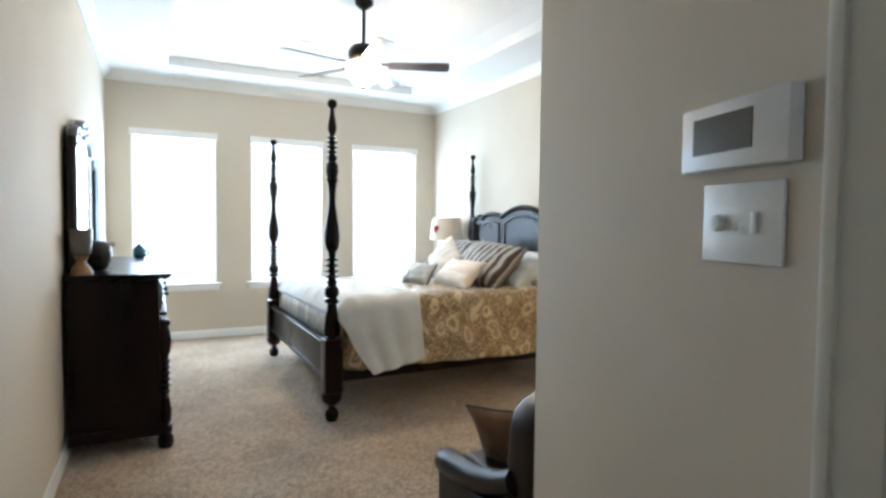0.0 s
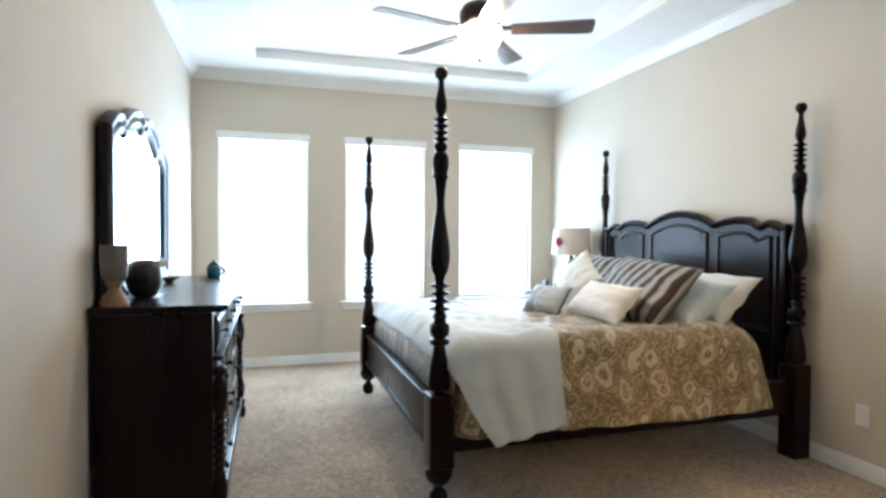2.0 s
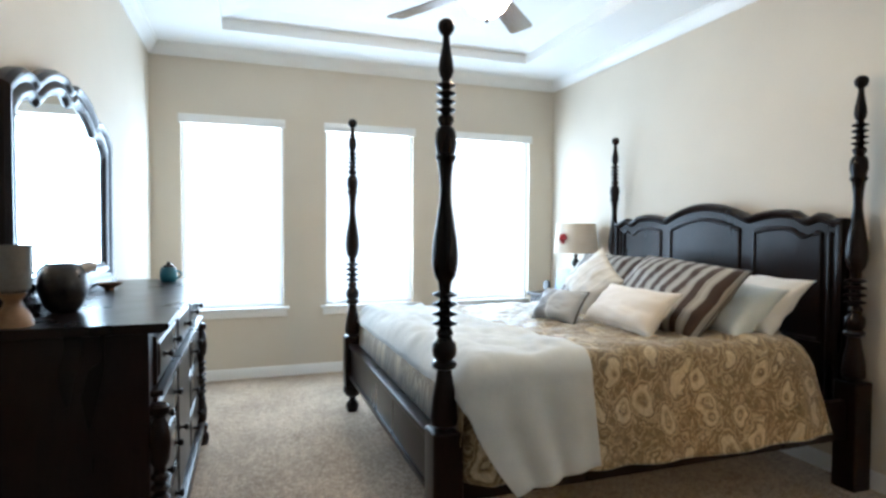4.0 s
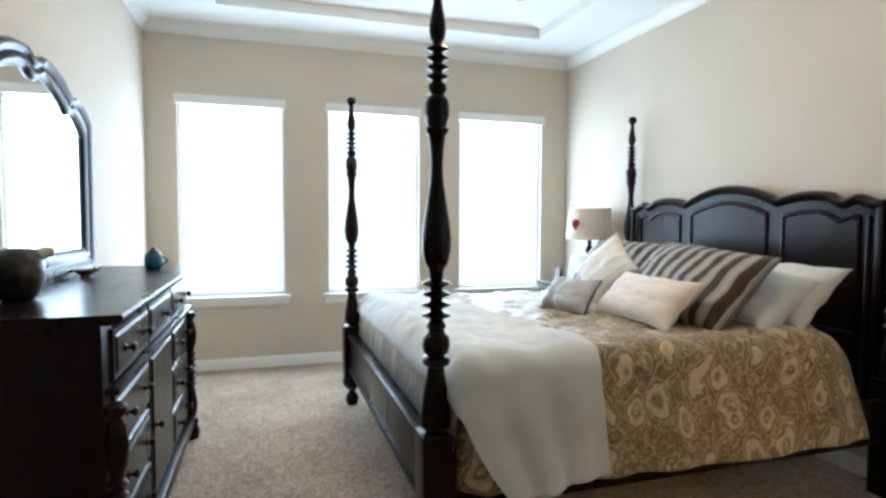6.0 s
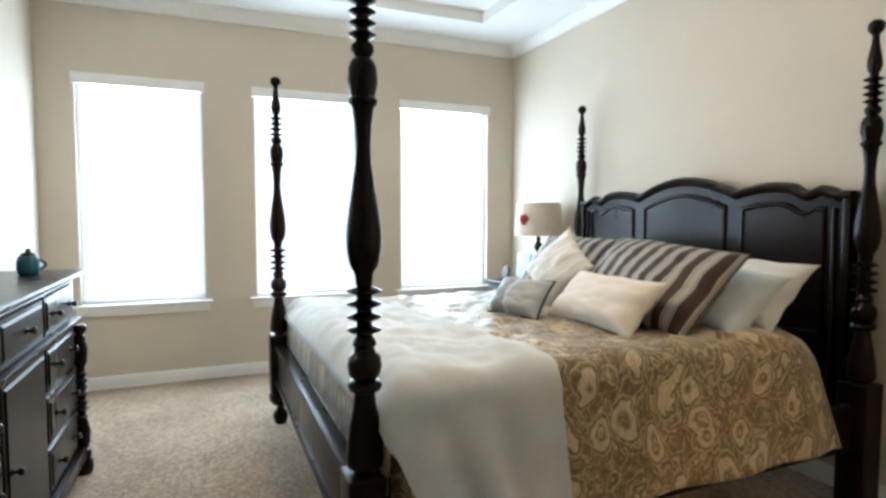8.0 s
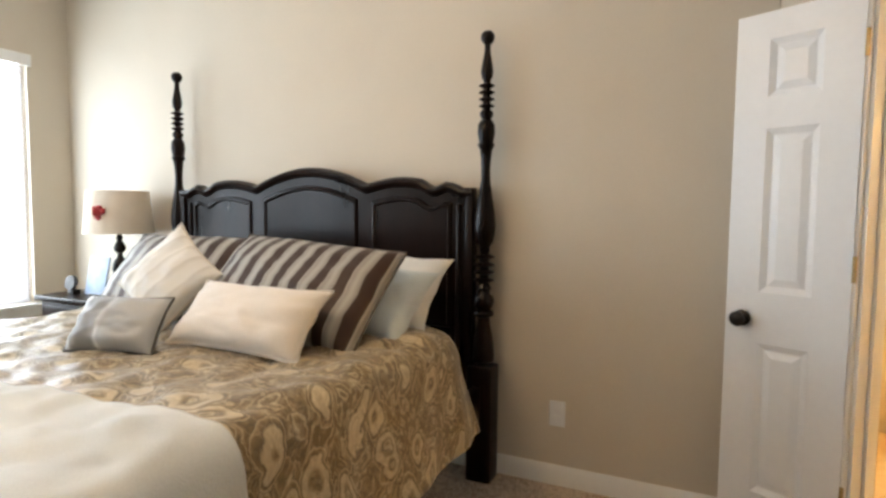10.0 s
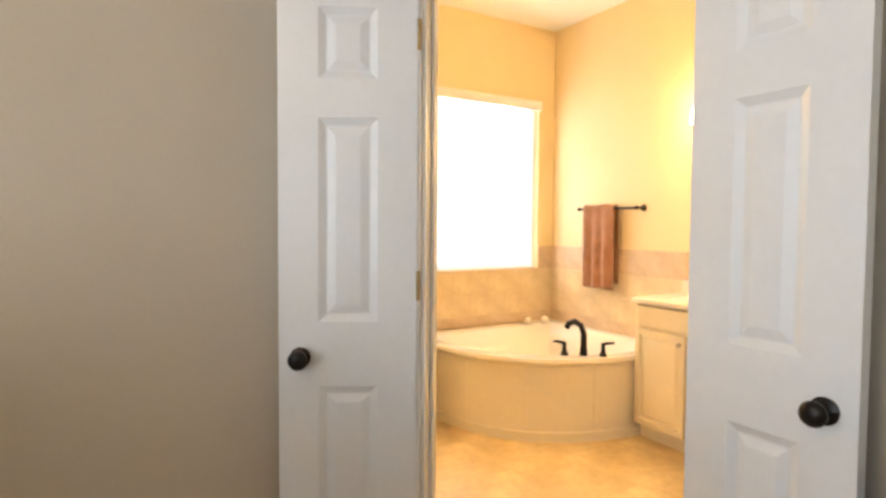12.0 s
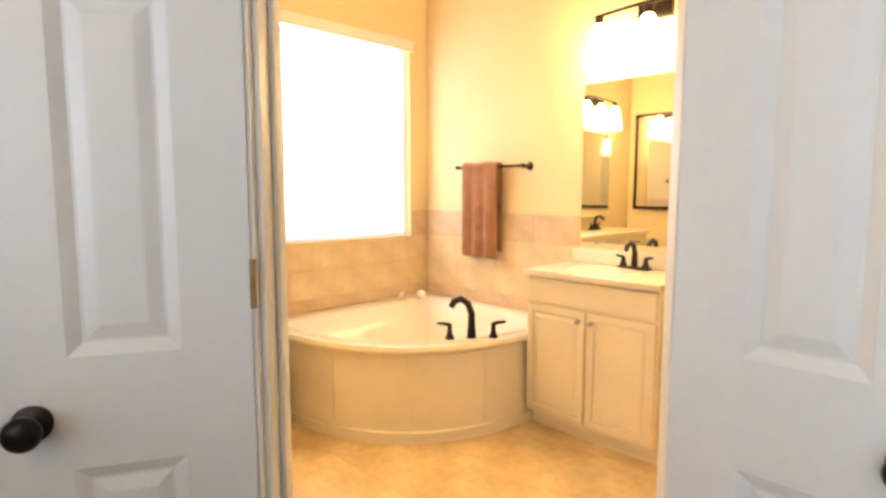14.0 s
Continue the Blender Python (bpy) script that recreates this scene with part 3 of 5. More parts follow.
# bed
def post_profile(foot):
    up = [(0.020, 0.553), (0.052, 0.575), (0.054, 0.60), (0.046, 0.68), (0.034, 0.74), (0.028, 0.785), (0.044, 0.792), (0.049, 0.804), (0.044, 0.816), (0.030, 0.822),
          (0.044, 0.836), (0.048, 0.86), (0.045, 0.885), (0.030, 0.90), (0.028, 0.912), (0.034, 0.922), (0.030, 0.935), (0.024, 0.945)]
    for z in (0.963, 1.0, 1.037, 1.074):
        up += [(0.022, z - 0.013), (0.046, z - 0.004), (0.050, z), (0.046, z + 0.004), (0.022, z + 0.013)]
    up += [(0.024, 1.10), (0.026, 1.122), (0.040, 1.145), (0.049, 1.19), (0.050, 1.23), (0.044, 1.29), (0.033, 1.36), (0.023, 1.43), (0.021, 1.48), (0.025, 1.54), (0.030, 1.58),
           (0.039, 1.592), (0.040, 1.602), (0.033, 1.610), (0.036, 1.625), (0.041, 1.65), (0.039, 1.69), (0.030, 1.71), (0.021, 1.715), (0.032, 1.735), (0.030, 1.75), (0.019, 1.76)]
    for z in (1.777, 1.808, 1.839, 1.87):
        up += [(0.017, z - 0.012), (0.035, z - 0.003), (0.038, z), (0.035, z + 0.003), (0.017, z + 0.012)]
    up += [(0.017, 1.895), (0.024, 1.905), (0.029, 1.93), (0.026, 1.96), (0.015, 2.02), (0.013, 2.055), (0.020, 2.062), (0.029, 2.075), (0.032, 2.09), (0.029, 2.105), (0.018, 2.117), (0.001, 2.12)]
    low = [(0.001, 0.0), (0.030, 0.0), (0.040, 0.02), (0.046, 0.05), (0.040, 0.075), (0.024, 0.09), (0.022, 0.11), (0.046, 0.125), (0.064, 0.15), (0.068, 0.175), (0.062, 0.195), (0.044, 0.205)] if foot else []
    return low, [(a, 0.553 + (b - 0.553) * 0.986) for a, b in up]


bed = thing("four_poster_bed", (2.16, 4.275, 0), "dark-stained wooden four-poster bed with turned posts and arched headboard", "bed")
PX0, PX1, PY0, PY1 = 1.04, 3.25, 3.278, 5.28
for x, y in ((PX0, PY0), (PX0, PY1), (PX1, PY0), (PX1, PY1)):
    foot = x == PX0
    low, up = post_profile(foot)
    bm = B()
    lathe(bm, up, 28, (x, y, 0))
    if foot:
        lathe(bm, low, 28, (x, y, 0))
        box(bm, x - 0.060, y - 0.060, 0.20, x + 0.060, y + 0.060, 0.555, 0.012, 3)
    else:
        box(bm, x - 0.060, y - 0.060, 0.0, x + 0.060, y + 0.060, 0.555, 0.010, 3)
    part("post", bm, WOOD, bed, smooth=40)
bm = B()
box(bm, PX0 - 0.020, PY0 + 0.055, 0.285, PX0 + 0.020, PY1 - 0.055, 0.478, 0.004)
part("footboard_rail", bm, WOOD, bed)
for nm, x0, z0, z1 in (("bottom_moulding", 0.034, 0.258, 0.287), ("cap_moulding", 0.036, 0.476, 0.506)):
    bm = B()
    box(bm, PX0 - x0, PY0 + 0.055, z0, PX0 + 0.030, PY1 - 0.055, z1, 0.009)
    part(nm, bm, WOOD, bed)
for y in (PY0 + 0.01, PY1 - 0.01):
    bm = B()
    box(bm, PX0 + 0.055, y - 0.02, 0.26, PX1 - 0.055, y + 0.02, 0.46, 0.006)
    part("side_rail", bm, WOOD, bed)


def crest(s):
    """Height of the headboard's scalloped top at s from 0 to 1 across."""
    s = min(s, 1 - s)
    if s < 0.03:
        return 1.376
    if s < 0.075:
        return 1.376 + 0.030 * math.sin((s - 0.03) / 0.045 * math.pi / 2)
    if s < 0.31:
        u = (s - 0.075) / 0.235
        return 1.406 - 0.022 * math.sin(min(u / 0.30, 1) * math.pi) + 0.030 * math.sin(math.pi * max(0.0, (u - 0.12) / 0.88)) ** 1.0 * 1.0 - 0.008 * u
    u = (s - 0.31) / 0.19
    return 1.398 + 0.092 * math.sin(u * math.pi / 2) ** 0.9


N = 96
hy0, hy1 = PY0 + 0.055, PY1 - 0.055


def hb_y(s):
    return hy0 + (hy1 - hy0) * s


ss = [k / N for k in range(N + 1)]
bm = B()
prism(bm, [(hb_y(s), crest(s) - 0.005) for s in ss] + [(hy1, 0.42), (hy0, 0.42)], lambda a, b, d: (d, a, b), PX1 - 0.02, PX1 + 0.03)
part("headboard_panel", bm, WOOD, bed, smooth=30)
bm = B()
prof = [(-0.042, 0.0), (-0.046, -0.012), (-0.040, -0.026), (-0.028, -0.036), (-0.020, -0.040), (0.036, -0.040), (0.040, 0.0), (0.02, 0.012), (-0.02, 0.012)]
rows_v = [[bm.verts.new((PX1 + a, hb_y(s), crest(s) + b)) for a, b in prof] for s in ss]
for u, v in zip(rows_v, rows_v[1:]):
    for k in range(len(prof)):
        bm.faces.new((u[k], u[(k + 1) % len(prof)], v[(k + 1) % len(prof)], v[k]))
bm.faces.new(rows_v[0])
bm.faces.new(rows_v[-1][::-1])
part("crest_rail", bm, WOOD, bed, smooth=40)
for s0, s1 in ((0.055, 0.290), (0.335, 0.665), (0.710, 0.945)):
    sk = [s0 + (s1 - s0) * k / 24 for k in range(25)]
    drop = 0.085
    bm = B()
    outer = [(hb_y(s), crest(s) - drop) for s in sk] + [(hb_y(s1), 0.72), (hb_y(s0), 0.72)]
    cy, cz = hb_y((s0 + s1) / 2), 1.05
    wy = hb_y(s1) - hb_y(s0)

    def inset(p, d):
        return (p[0] + (d if p[0] < cy else -d) * min(1, abs(p[0] - cy) / (wy * 0.5)) ** 0.2, p[1] + (-d if p[1] > cz else d))

    loops = []
    for d, x in ((0.0, PX1 - 0.0195), (0.006, PX1 - 0.033), (0.016, PX1 - 0.035), (0.024, PX1 - 0.022), (0.034, PX1 - 0.0215)):
        loops.append([bm.verts.new((x, *inset(p, d))) for p in outer])
    for u, v in zip(loops, loops[1:]):
        for k in range(len(outer)):
            bm.faces.new((u[k], u[(k + 1) % len(outer)], v[(k + 1) % len(outer)], v[k]))
    bm.faces.new(loops[-1])
    part("raised_panel", bm, WOOD, bed, smooth=30)
for s in (0.006, 0.994):
    bm = B()
    y = hb_y(s)
    box(bm, PX1 - 0.040, y - 0.018, 0.42, PX1 + 0.03, y + 0.018, 1.386, 0.008)
    part("stile", bm, WOOD, bed)
for s in (0.036, 0.964):
    bm = B()
    lathe(bm, [(0.001, 0.42), (0.012, 0.42), (0.012, 1.30), (0.009, 1.312), (0.001, 1.315)], 16, (PX1 - 0.022, hb_y(s), 0))
    part("stile_moulding", bm, WOOD, bed, smooth=50)
bm = B()
box(bm, PX0 + 0.12, PY0 + 0.05, 0.34, 2.90, PY1 - 0.05, 0.70, 0.06, 3)
single("mattress", bm, WHITE_LINEN, "thick white mattress on the bed frame", "mattress")


def cloth(name, x0, x1, prof_at, nu, nv, material, label, category, thick=0.012, uvs=1.0):
    """A draped sheet: prof_at(u, v) gives its place for u along x and v across the bed, both 0 to 1."""
    bm = B()
    uv = bm.loops.layers.uv.new("UVMap")
    grid = [[bm.verts.new(prof_at(i / nu, j / nv)) for j in range(nv + 1)] for i in range(nu + 1)]
    for i in range(nu):
        for j in range(nv):
            f = bm.faces.new((grid[i][j], grid[i + 1][j], grid[i + 1][j + 1], grid[i][j + 1]))
            for lp, (a, b) in zip(f.loops, ((i, j), (i + 1, j), (i + 1, j + 1), (i, j + 1))):
                lp[uv].uv = ((x0 + (x1 - x0) * a / nu) * uvs, b / nv * 3.1 * uvs)
    ob = single(name, bm, material, label, category, smooth=180)
    md = ob.modifiers.new("thickness", "SOLIDIFY")
    md.thickness, md.offset = thick, 1.0
    return ob


TOPZ = 0.80


def drape(s, hem_near, hem_far, y_near, y_far, grow=0.0):
    """Place across the bed for s metres along the cloth: side, rounded edge, top, edge, side. Returns y, z, how far down a side."""
    side = TOPZ - hem_near
    r = 0.07
    top0, top1 = y_near + 0.035 + r, y_far - 0.035 - r
    total_top = top1 - top0
    if s < side - r:
        k = s / (side - r)
        return y_near + 0.035 * k - grow, hem_near + s, 1 - k
    s -= side - r
    arc = r * math.pi / 2
    if s < arc:
        a = s / r
        return y_near + 0.035 + r - (r + grow) * math.cos(a), TOPZ - r + (r + grow) * math.sin(a), 0
    s -= arc
    if s < total_top:
        return top0 + s, TOPZ + grow, 0
    s -= total_top
    if s < arc:
        a = s / r
        return top1 + (r + grow) * math.sin(a), TOPZ - r + (r + grow) * math.cos(a), 0
    s -= arc
    k = s / max(TOPZ - hem_far - r, 0.01)
    return y_far - 0.035 + 0.035 * k + grow, TOPZ - r - s, k


def length(hem_near, hem_far, y_near, y_far):
    return (TOPZ - hem_near - 0.07) + (TOPZ - hem_far - 0.07) + 0.07 * math.pi + (y_far - y_near - 0.07 - 0.14)


def fall(y):
    """The bed sinks a little towards its far side."""
    return 0.065 * min(1.0, max(0.0, (y - 3.35) / 1.8))


def rumple(x, y):
    return 0.019 * (noise.noise((x * 3.2, y * 3.2, 1.7)) + 0.9 * noise.noise((x * 8, y * 8, 4)) + 0.5 * noise.noise((x * 15, y * 13, 7)))


def spread_at(u, v):
    x = 1.085 + (2.99 - 1.085) * u
    hn_ = 0.345 - 0.010 * u + 0.008 * math.sin(7 * u)
    L = length(hn_, 0.36, 3.19, 5.36)
    y, z, k = drape(v * L, hn_, 0.36, 3.19, 5.36)
    if k > 0:
        y += (0.011 * math.sin(19 * x + 1.5 * math.sin(4 * x)) + 0.010 * noise.noise((x * 6, z * 3, 3))) * k * (-1 if v < 0.5 else 1)
    else:
        z += rumple(x, y) - fall(y)
    # the foot end rounds down behind the rail
    f = min(1.0, max(0.0, (1.20 - x) / 0.115))
    if f > 0 and z > 0.5:
        z = z - (z - 0.50) * (1 - math.sqrt(1 - f * f))
    if f > 0 and k > 0:
        y += (0.10 * f) * (1 if v < 0.5 else -1)
    # the corner by the headboard rounds off
    q = max(0.0, (x - 2.66) / 0.33)
    if v < 0.5 and y < 3.5 and k < 1:
        w = min(1.0, max(0.0, (3.5 - y) / 0.28))
        z -= 0.13 * q * q * w * (1 - k)
        y += 0.07 * q * q * (1 - k) * w
    if k == 0:
        z -= 0.05 * max(0.0, q - 0.6)
    return x, y, z


spread = thing("bedspread", (2.1, 4.27, 0.8), "olive and cream damask print bedspread hanging over the sides", "bedspread")


def cloth_part(ob, name, parent):
    """Makes a draped sheet a part of a thing."""
    for key in ("label", "category"):
        del ob[key]
    ob.name = name
    ob.parent = parent
    ob.matrix_parent_inverse = parent.matrix_basis.inverted()
    return ob


cloth_part(cloth("cover", 1.085, 3.05, spread_at, 170, 170, DAMASK, "x", "x", 0.012, 1.0), "cover", spread)
bm = B()
tube(bm, [Vector(spread_at(k / 80, 0)) + Vector((0, -0.006, 0.001)) for k in range(5, 81)], 0.0045, 6)
part("hem_piping", bm, PIPING, spread, "thin blue-grey piping along the hem", smooth=60)


def throw_at(u, v):
    e = 1.60 + 0.045 * math.sin(v * 5.0)
    x = 1.082 + (e - 1.082) * u
    hn_ = 0.385 - 0.07 * (1 - u)
    L = length(hn_, 0.45, 3.165, 5.375)
    y, z, k = drape(v * L, hn_, 0.45, 3.165, 5.375, 0.016)
    if k > 0:
        sg = -1 if v < 0.5 else 1
        y += sg * (0.021 * math.sin(34 * x + 1.2 * k) * (0.55 + 0.45 * math.sin(9 * x + 2.0)) * (1.25 - 0.6 * k) + 0.014 * noise.noise((x * 7, z * 4, 5))) * k ** 0.6
        if v < 0.5:
            x = x + 0.20 * k ** 1.7 * (1 - u) ** 1.2 + 0.05 * k * u
    else:
        z += rumple(x, y) - fall(y) + 0.006 * noise.noise((x * 5, y * 4, 9))
    f = min(1.0, max(0.0, (1.20 - x) / 0.125))
    if f > 0 and z > 0.60:
        z = z - (z - 0.60) * (1 - math.sqrt(1 - f * f))
    return x, y, z


cloth("throw_blanket", 1.075, 1.70, throw_at, 70, 170, THROW, "pale grey-blue wool throw folded across the foot of the bed", "throw", 0.014)


def pillow(name, m, w, h, t, material, label, category="pillow", pinch=0.10, piping=None):
    """A stuffed cushion in its own plane: x across, z up, y thick."""

    def rim(a, b):
        return a * (1 - pinch * (1 - b * b) * abs(a) ** 3 * 0.8) * w / 2, b * (1 - pinch * (1 - a * a) * abs(b) ** 3 * 0.8) * h / 2

    bm = B()
    n = 26
    for sg in (-1, 1):
        g = []
        for i in range(n + 1):
            row = []
            for j in range(n + 1):
                a, b = 2 * i / n - 1, 2 * j / n - 1
                px, pz = rim(a, b)
                th = ((1 - abs(a) ** 2.6) * (1 - abs(b) ** 2.6)) ** 0.55
                edge = max(abs(a), abs(b))
                wr = 0.07 * noise.noise((a * 2.1 + w * 9, b * 2.1, sg * 3.0)) + 0.035 * noise.noise((a * 5 + h * 7, b * 5, sg)) + 0.03 * edge * math.sin(9 * (a if abs(b) > abs(a) else b) + w * 20)
                # the lower half is fuller than the upper
                row.append(bm.verts.new((px, sg * (t / 2) * th * (1 + 3 * wr) * (1 - 0.16 * b), pz - 0.03 * h * th * (1 - b * b))))
            g.append(row)
        for i in range(n):
            for j in range(n):
                bm.faces.new((g[i][j], g[i + 1][j], g[i + 1][j + 1], g[i][j + 1]))
    bmesh.ops.remove_doubles(bm, verts=bm.verts, dist=0.0005)
    if not piping:
        ob = single(name, bm, material, label, category, group="pillows on the bed", smooth=180)
        ob.matrix_world = m
        return ob
    t_ = thing(name, m, label, category, group="pillows on the bed")
    part("cover", bm, material, t_, local=True, smooth=180)
    bm = B()
    ring = [(-1 + k / 12, -1) for k in range(24)] + [(1, -1 + k / 12) for k in range(24)] + [(1 - k / 12, 1) for k in range(24)] + [(-1, 1 - k / 12) for k in range(25)]
    tube(bm, [(rim(a, b)[0], 0, rim(a, b)[1]) for a, b in ring], 0.005, 6)
    part("piping", bm, piping, t_, "narrow piping round the edge", local=True, smooth=60)
    return t_


# pillows: each faces the foot of the bed and leans back on the headboard
pillow("bed_pillow", pose(2.90, 3.64, 0.925, -48, 0, -88), 0.60, 0.42, 0.21, WHITE_LINEN, "white cotton bed pillow leaning on the headboard", pinch=0.18)
pillow("bed_pillow", pose(2.71, 3.60, 0.905, -52, 0, -94), 0.56, 0.40, 0.20, BLUE_LINEN, "pale blue cotton bed pillow leaning on a white one", pinch=0.16)
pillow("bed_pillow", pose(2.95, 4.84, 0.905, -45, 0, -90), 0.62, 0.40, 0.18, WHITE_LINEN, "white cotton bed pillow behind the striped sham")
pillow("pillow_sham", pose(2.54, 3.815, 0.965, -42, 3, -95), 0.85, 0.47, 0.22, SHAM, "brown and grey striped satin sham leaning on the pillows", "pillow", 0.03, PIPING_DARK)
pillow("pillow_sham", pose(2.66, 4.60, 0.955, -40, 0, -88), 0.80, 0.48, 0.20, SHAM, "brown and grey striped satin sham behind the white cushion", "pillow", 0.03, PIPING_DARK)
pillow("lumbar_cushion", pose(2.245, 3.765, 0.905, -42, 0, -92), 0.60, 0.27, 0.15, CREAM_LINEN, "cream cotton lumbar cushion leaning on the striped sham", "cushion", 0.12, PIPING_CREAM)
pillow("throw_cushion", pose(2.42, 4.36, 0.985, -26, 0, -82) @ pose(0, 0, 0, 0, 38, 0), 0.36, 0.36, 0.15, FLORAL, "white cushion with faint print, set on its corner", "cushion", 0.12, PIPING_CREAM)
sc = pillow("small_cushion", pose(2.10, 4.22, 0.865, -36, 0, -74), 0.34, 0.22, 0.14, GREY_BAND, "small grey satin cushion with a darker band", "cushion", 0.10, PIPING_DARK)

# dresser with mirror
dr = thing("dresser", (-0.17, 4.25, 0), "dark-stained wooden dresser with turned corner posts and drawers", "dresser")
DX0, DX1, DY0, DY1, DZ = XL + 0.02, 0.068, 3.25, 4.965, 1.012
bm = B()
box(bm, DX0, DY0, 0.10, DX1 - 0.03, DY1, DZ - 0.035, 0.004)
part("body", bm, WOOD, dr)
bm = B()
prism(bm, [(DX0 - 0.005, DZ - 0.03), (DX1 + 0.010, DZ - 0.03), (DX1 + 0.030, DZ - 0.018), (DX1 + 0.034, DZ - 0.008), (DX1 + 0.028, DZ), (DX0 - 0.005, DZ)], lambda a, b, d: (a, d, b), DY0 - 0.03, DY1 + 0.03)
part("top", bm, WOOD, dr, smooth=30)
bm = B()
box(bm, DX0, DY0 - 0.012, 0.085, DX1 + 0.012, DY1 + 0.012, 0.15, 0.012)
part("plinth", bm, WOOD, dr)
bm = B()
box(bm, DX1 - 0.031, DY0 + 0.02, DZ - 0.245, DX1 + 0.008, DY1 - 0.02, DZ - 0.225, 0.006)
part("waist_moulding", bm, WOOD, dr)
for y in (DY0 + 0.025, DY1 - 0.025):
    bm = B()
    pr = [(0.001, 0.0), (0.034, 0.0), (0.042, 0.03), (0.042, 0.06), (0.030, 0.085), (0.036, 0.10), (0.036, 0.13), (0.02, 0.135), (0.03, 0.16), (0.034, 0.22), (0.022, 0.28), (0.028, 0.29), (0.018, 0.30)]
    for z in (0.33, 0.365, 0.40, 0.435, 0.47, 0.505):
        pr += [(0.019, z - 0.014), (0.031, z), (0.019, z + 0.014)]
    pr += [(0.02, 0.54), (0.03, 0.56), (0.035, 0.62), (0.027, 0.68), (0.018, 0.70), (0.031, 0.715), (0.031, 0.735), (0.022, 0.745), (0.001, 0.746)]
    lathe(bm, pr, 18, (DX1 - 0.005, y, 0))
    part("corner_post", bm, WOOD, dr, smooth=40)


def drawer(y0, y1, z0, z1, knobs):
    bm = B()
    frustum(bm, (y0, z0, y1, z1, 0), (y0 + 0.006, z0 + 0.006, y1 - 0.006, z1 - 0.006, 0.012))
    frustum(bm, (y0 + 0.022, z0 + 0.022, y1 - 0.022, z1 - 0.022, 0.0121), (y0 + 0.032, z0 + 0.032, y1 - 0.032, z1 - 0.032, 0.018))
    bmesh.ops.transform(bm, matrix=Matrix(((0, 1, 0, DX1 - 0.030), (1, 0, 0, 0), (0, 0, 1, 0), (0, 0, 0, 1))), verts=bm.verts)
    d = part("drawer", bm, WOOD, dr, smooth=25)
    for ky in knobs:
        bm = B()
        lathe(bm, [(0.001, 0), (0.014, 0), (0.013, 0.004), (0.006, 0.007), (0.006, 0.016), (0.013, 0.022), (0.015, 0.028), (0.010, 0.034), (0.001, 0.035)], 14)
        bmesh.ops.transform(bm, matrix=pose(DX1 - 0.013, ky, (z0 + z1) / 2, 0, 90, 0), verts=bm.verts)
        k = part("knob", bm, BRONZE, d, "small bronze knob", smooth=50)
        k.matrix_parent_inverse = Matrix.Identity(4)


cols = [DY0 + 0.065 + k * (DY1 - DY0 - 0.13) / 3 for k in range(4)]
for k in range(3):
    a, b = cols[k] + 0.008, cols[k + 1] - 0.008
    drawer(a, b, 0.79, 0.955, ((a + b) / 2,) if k == 1 else (a + 0.12, b - 0.12))
for z0, z1 in ((0.16, 0.345), (0.36, 0.555), (0.57, 0.755)):
    for k in (0, 2):
        a, b = cols[k] + 0.008, cols[k + 1] - 0.008
        drawer(a, b, z0, z1, (a + 0.12, b - 0.12))
drawer(cols[1] + 0.008, cols[2] - 0.008, 0.16, 0.755, (cols[1] + 0.06,))

mr = thing("dresser_mirror", (DX0 + 0.03, 4.06, DZ), "arched mirror in a dark-stained scalloped wooden frame on the dresser", "mirror")
MY0, MY1, MC = 3.36, 4.76, 4.06


def mirror_top(s, lift):
    """Height of the frame's top for s from -1 to 1."""
    a = abs(s)
    if a < 0.12:
        return 1.935 + lift - 0.028 * math.cos(a / 0.12 * math.pi / 2)
    if a < 0.62:
        return 1.935 + lift - 0.105 * ((a - 0.12) / 0.5) ** 2.2
    if a < 0.70:
        return 1.830 + lift + 0.020 * math.sin((a - 0.62) / 0.08 * math.pi / 2)
    return 1.850 + lift - 0.085 * ((a - 0.70) / 0.30) ** 2.0


def mirror_outline(inset):
    hw = (MY1 - MY0) / 2 - inset
    pts = [(MC + hw * k / 30, mirror_top(k / 30, -inset * 0.9)) for k in range(-30, 31)]
    return pts + [(MC + hw, DZ + 0.02 + inset), (MC - hw, DZ + 0.02 + inset)]


bm = B()
loops = []
for ins, x in ((0.0, DX0 + 0.005), (0.0, DX0 + 0.035), (0.012, DX0 + 0.052), (0.030, DX0 + 0.050), (0.045, DX0 + 0.038), (0.070, DX0 + 0.044), (0.092, DX0 + 0.036), (0.105, DX0 + 0.020)):
    loops.append([bm.verts.new((x, a, b)) for a, b in mirror_outline(ins)])
for u, v in zip(loops, loops[1:]):
    for k in range(len(u)):
        bm.faces.new((u[k], u[(k + 1) % len(u)], v[(k + 1) % len(u)], v[k]))
bm.faces.new(loops[0][::-1])
part("frame", bm, WOOD, mr, smooth=35)
bm = B()
bm.faces.new([bm.verts.new((DX0 + 0.022, a, b)) for a, b in mirror_outline(0.100)])
part("glass", bm, MIRROR, mr, "clear mirror glass", smooth=0)
bm = B()
box(bm, DX0, MY0 - 0.02, DZ, DX0 + 0.06, MY1 + 0.02, DZ + 0.035, 0.006)
part("base_rail", bm, WOOD, mr)

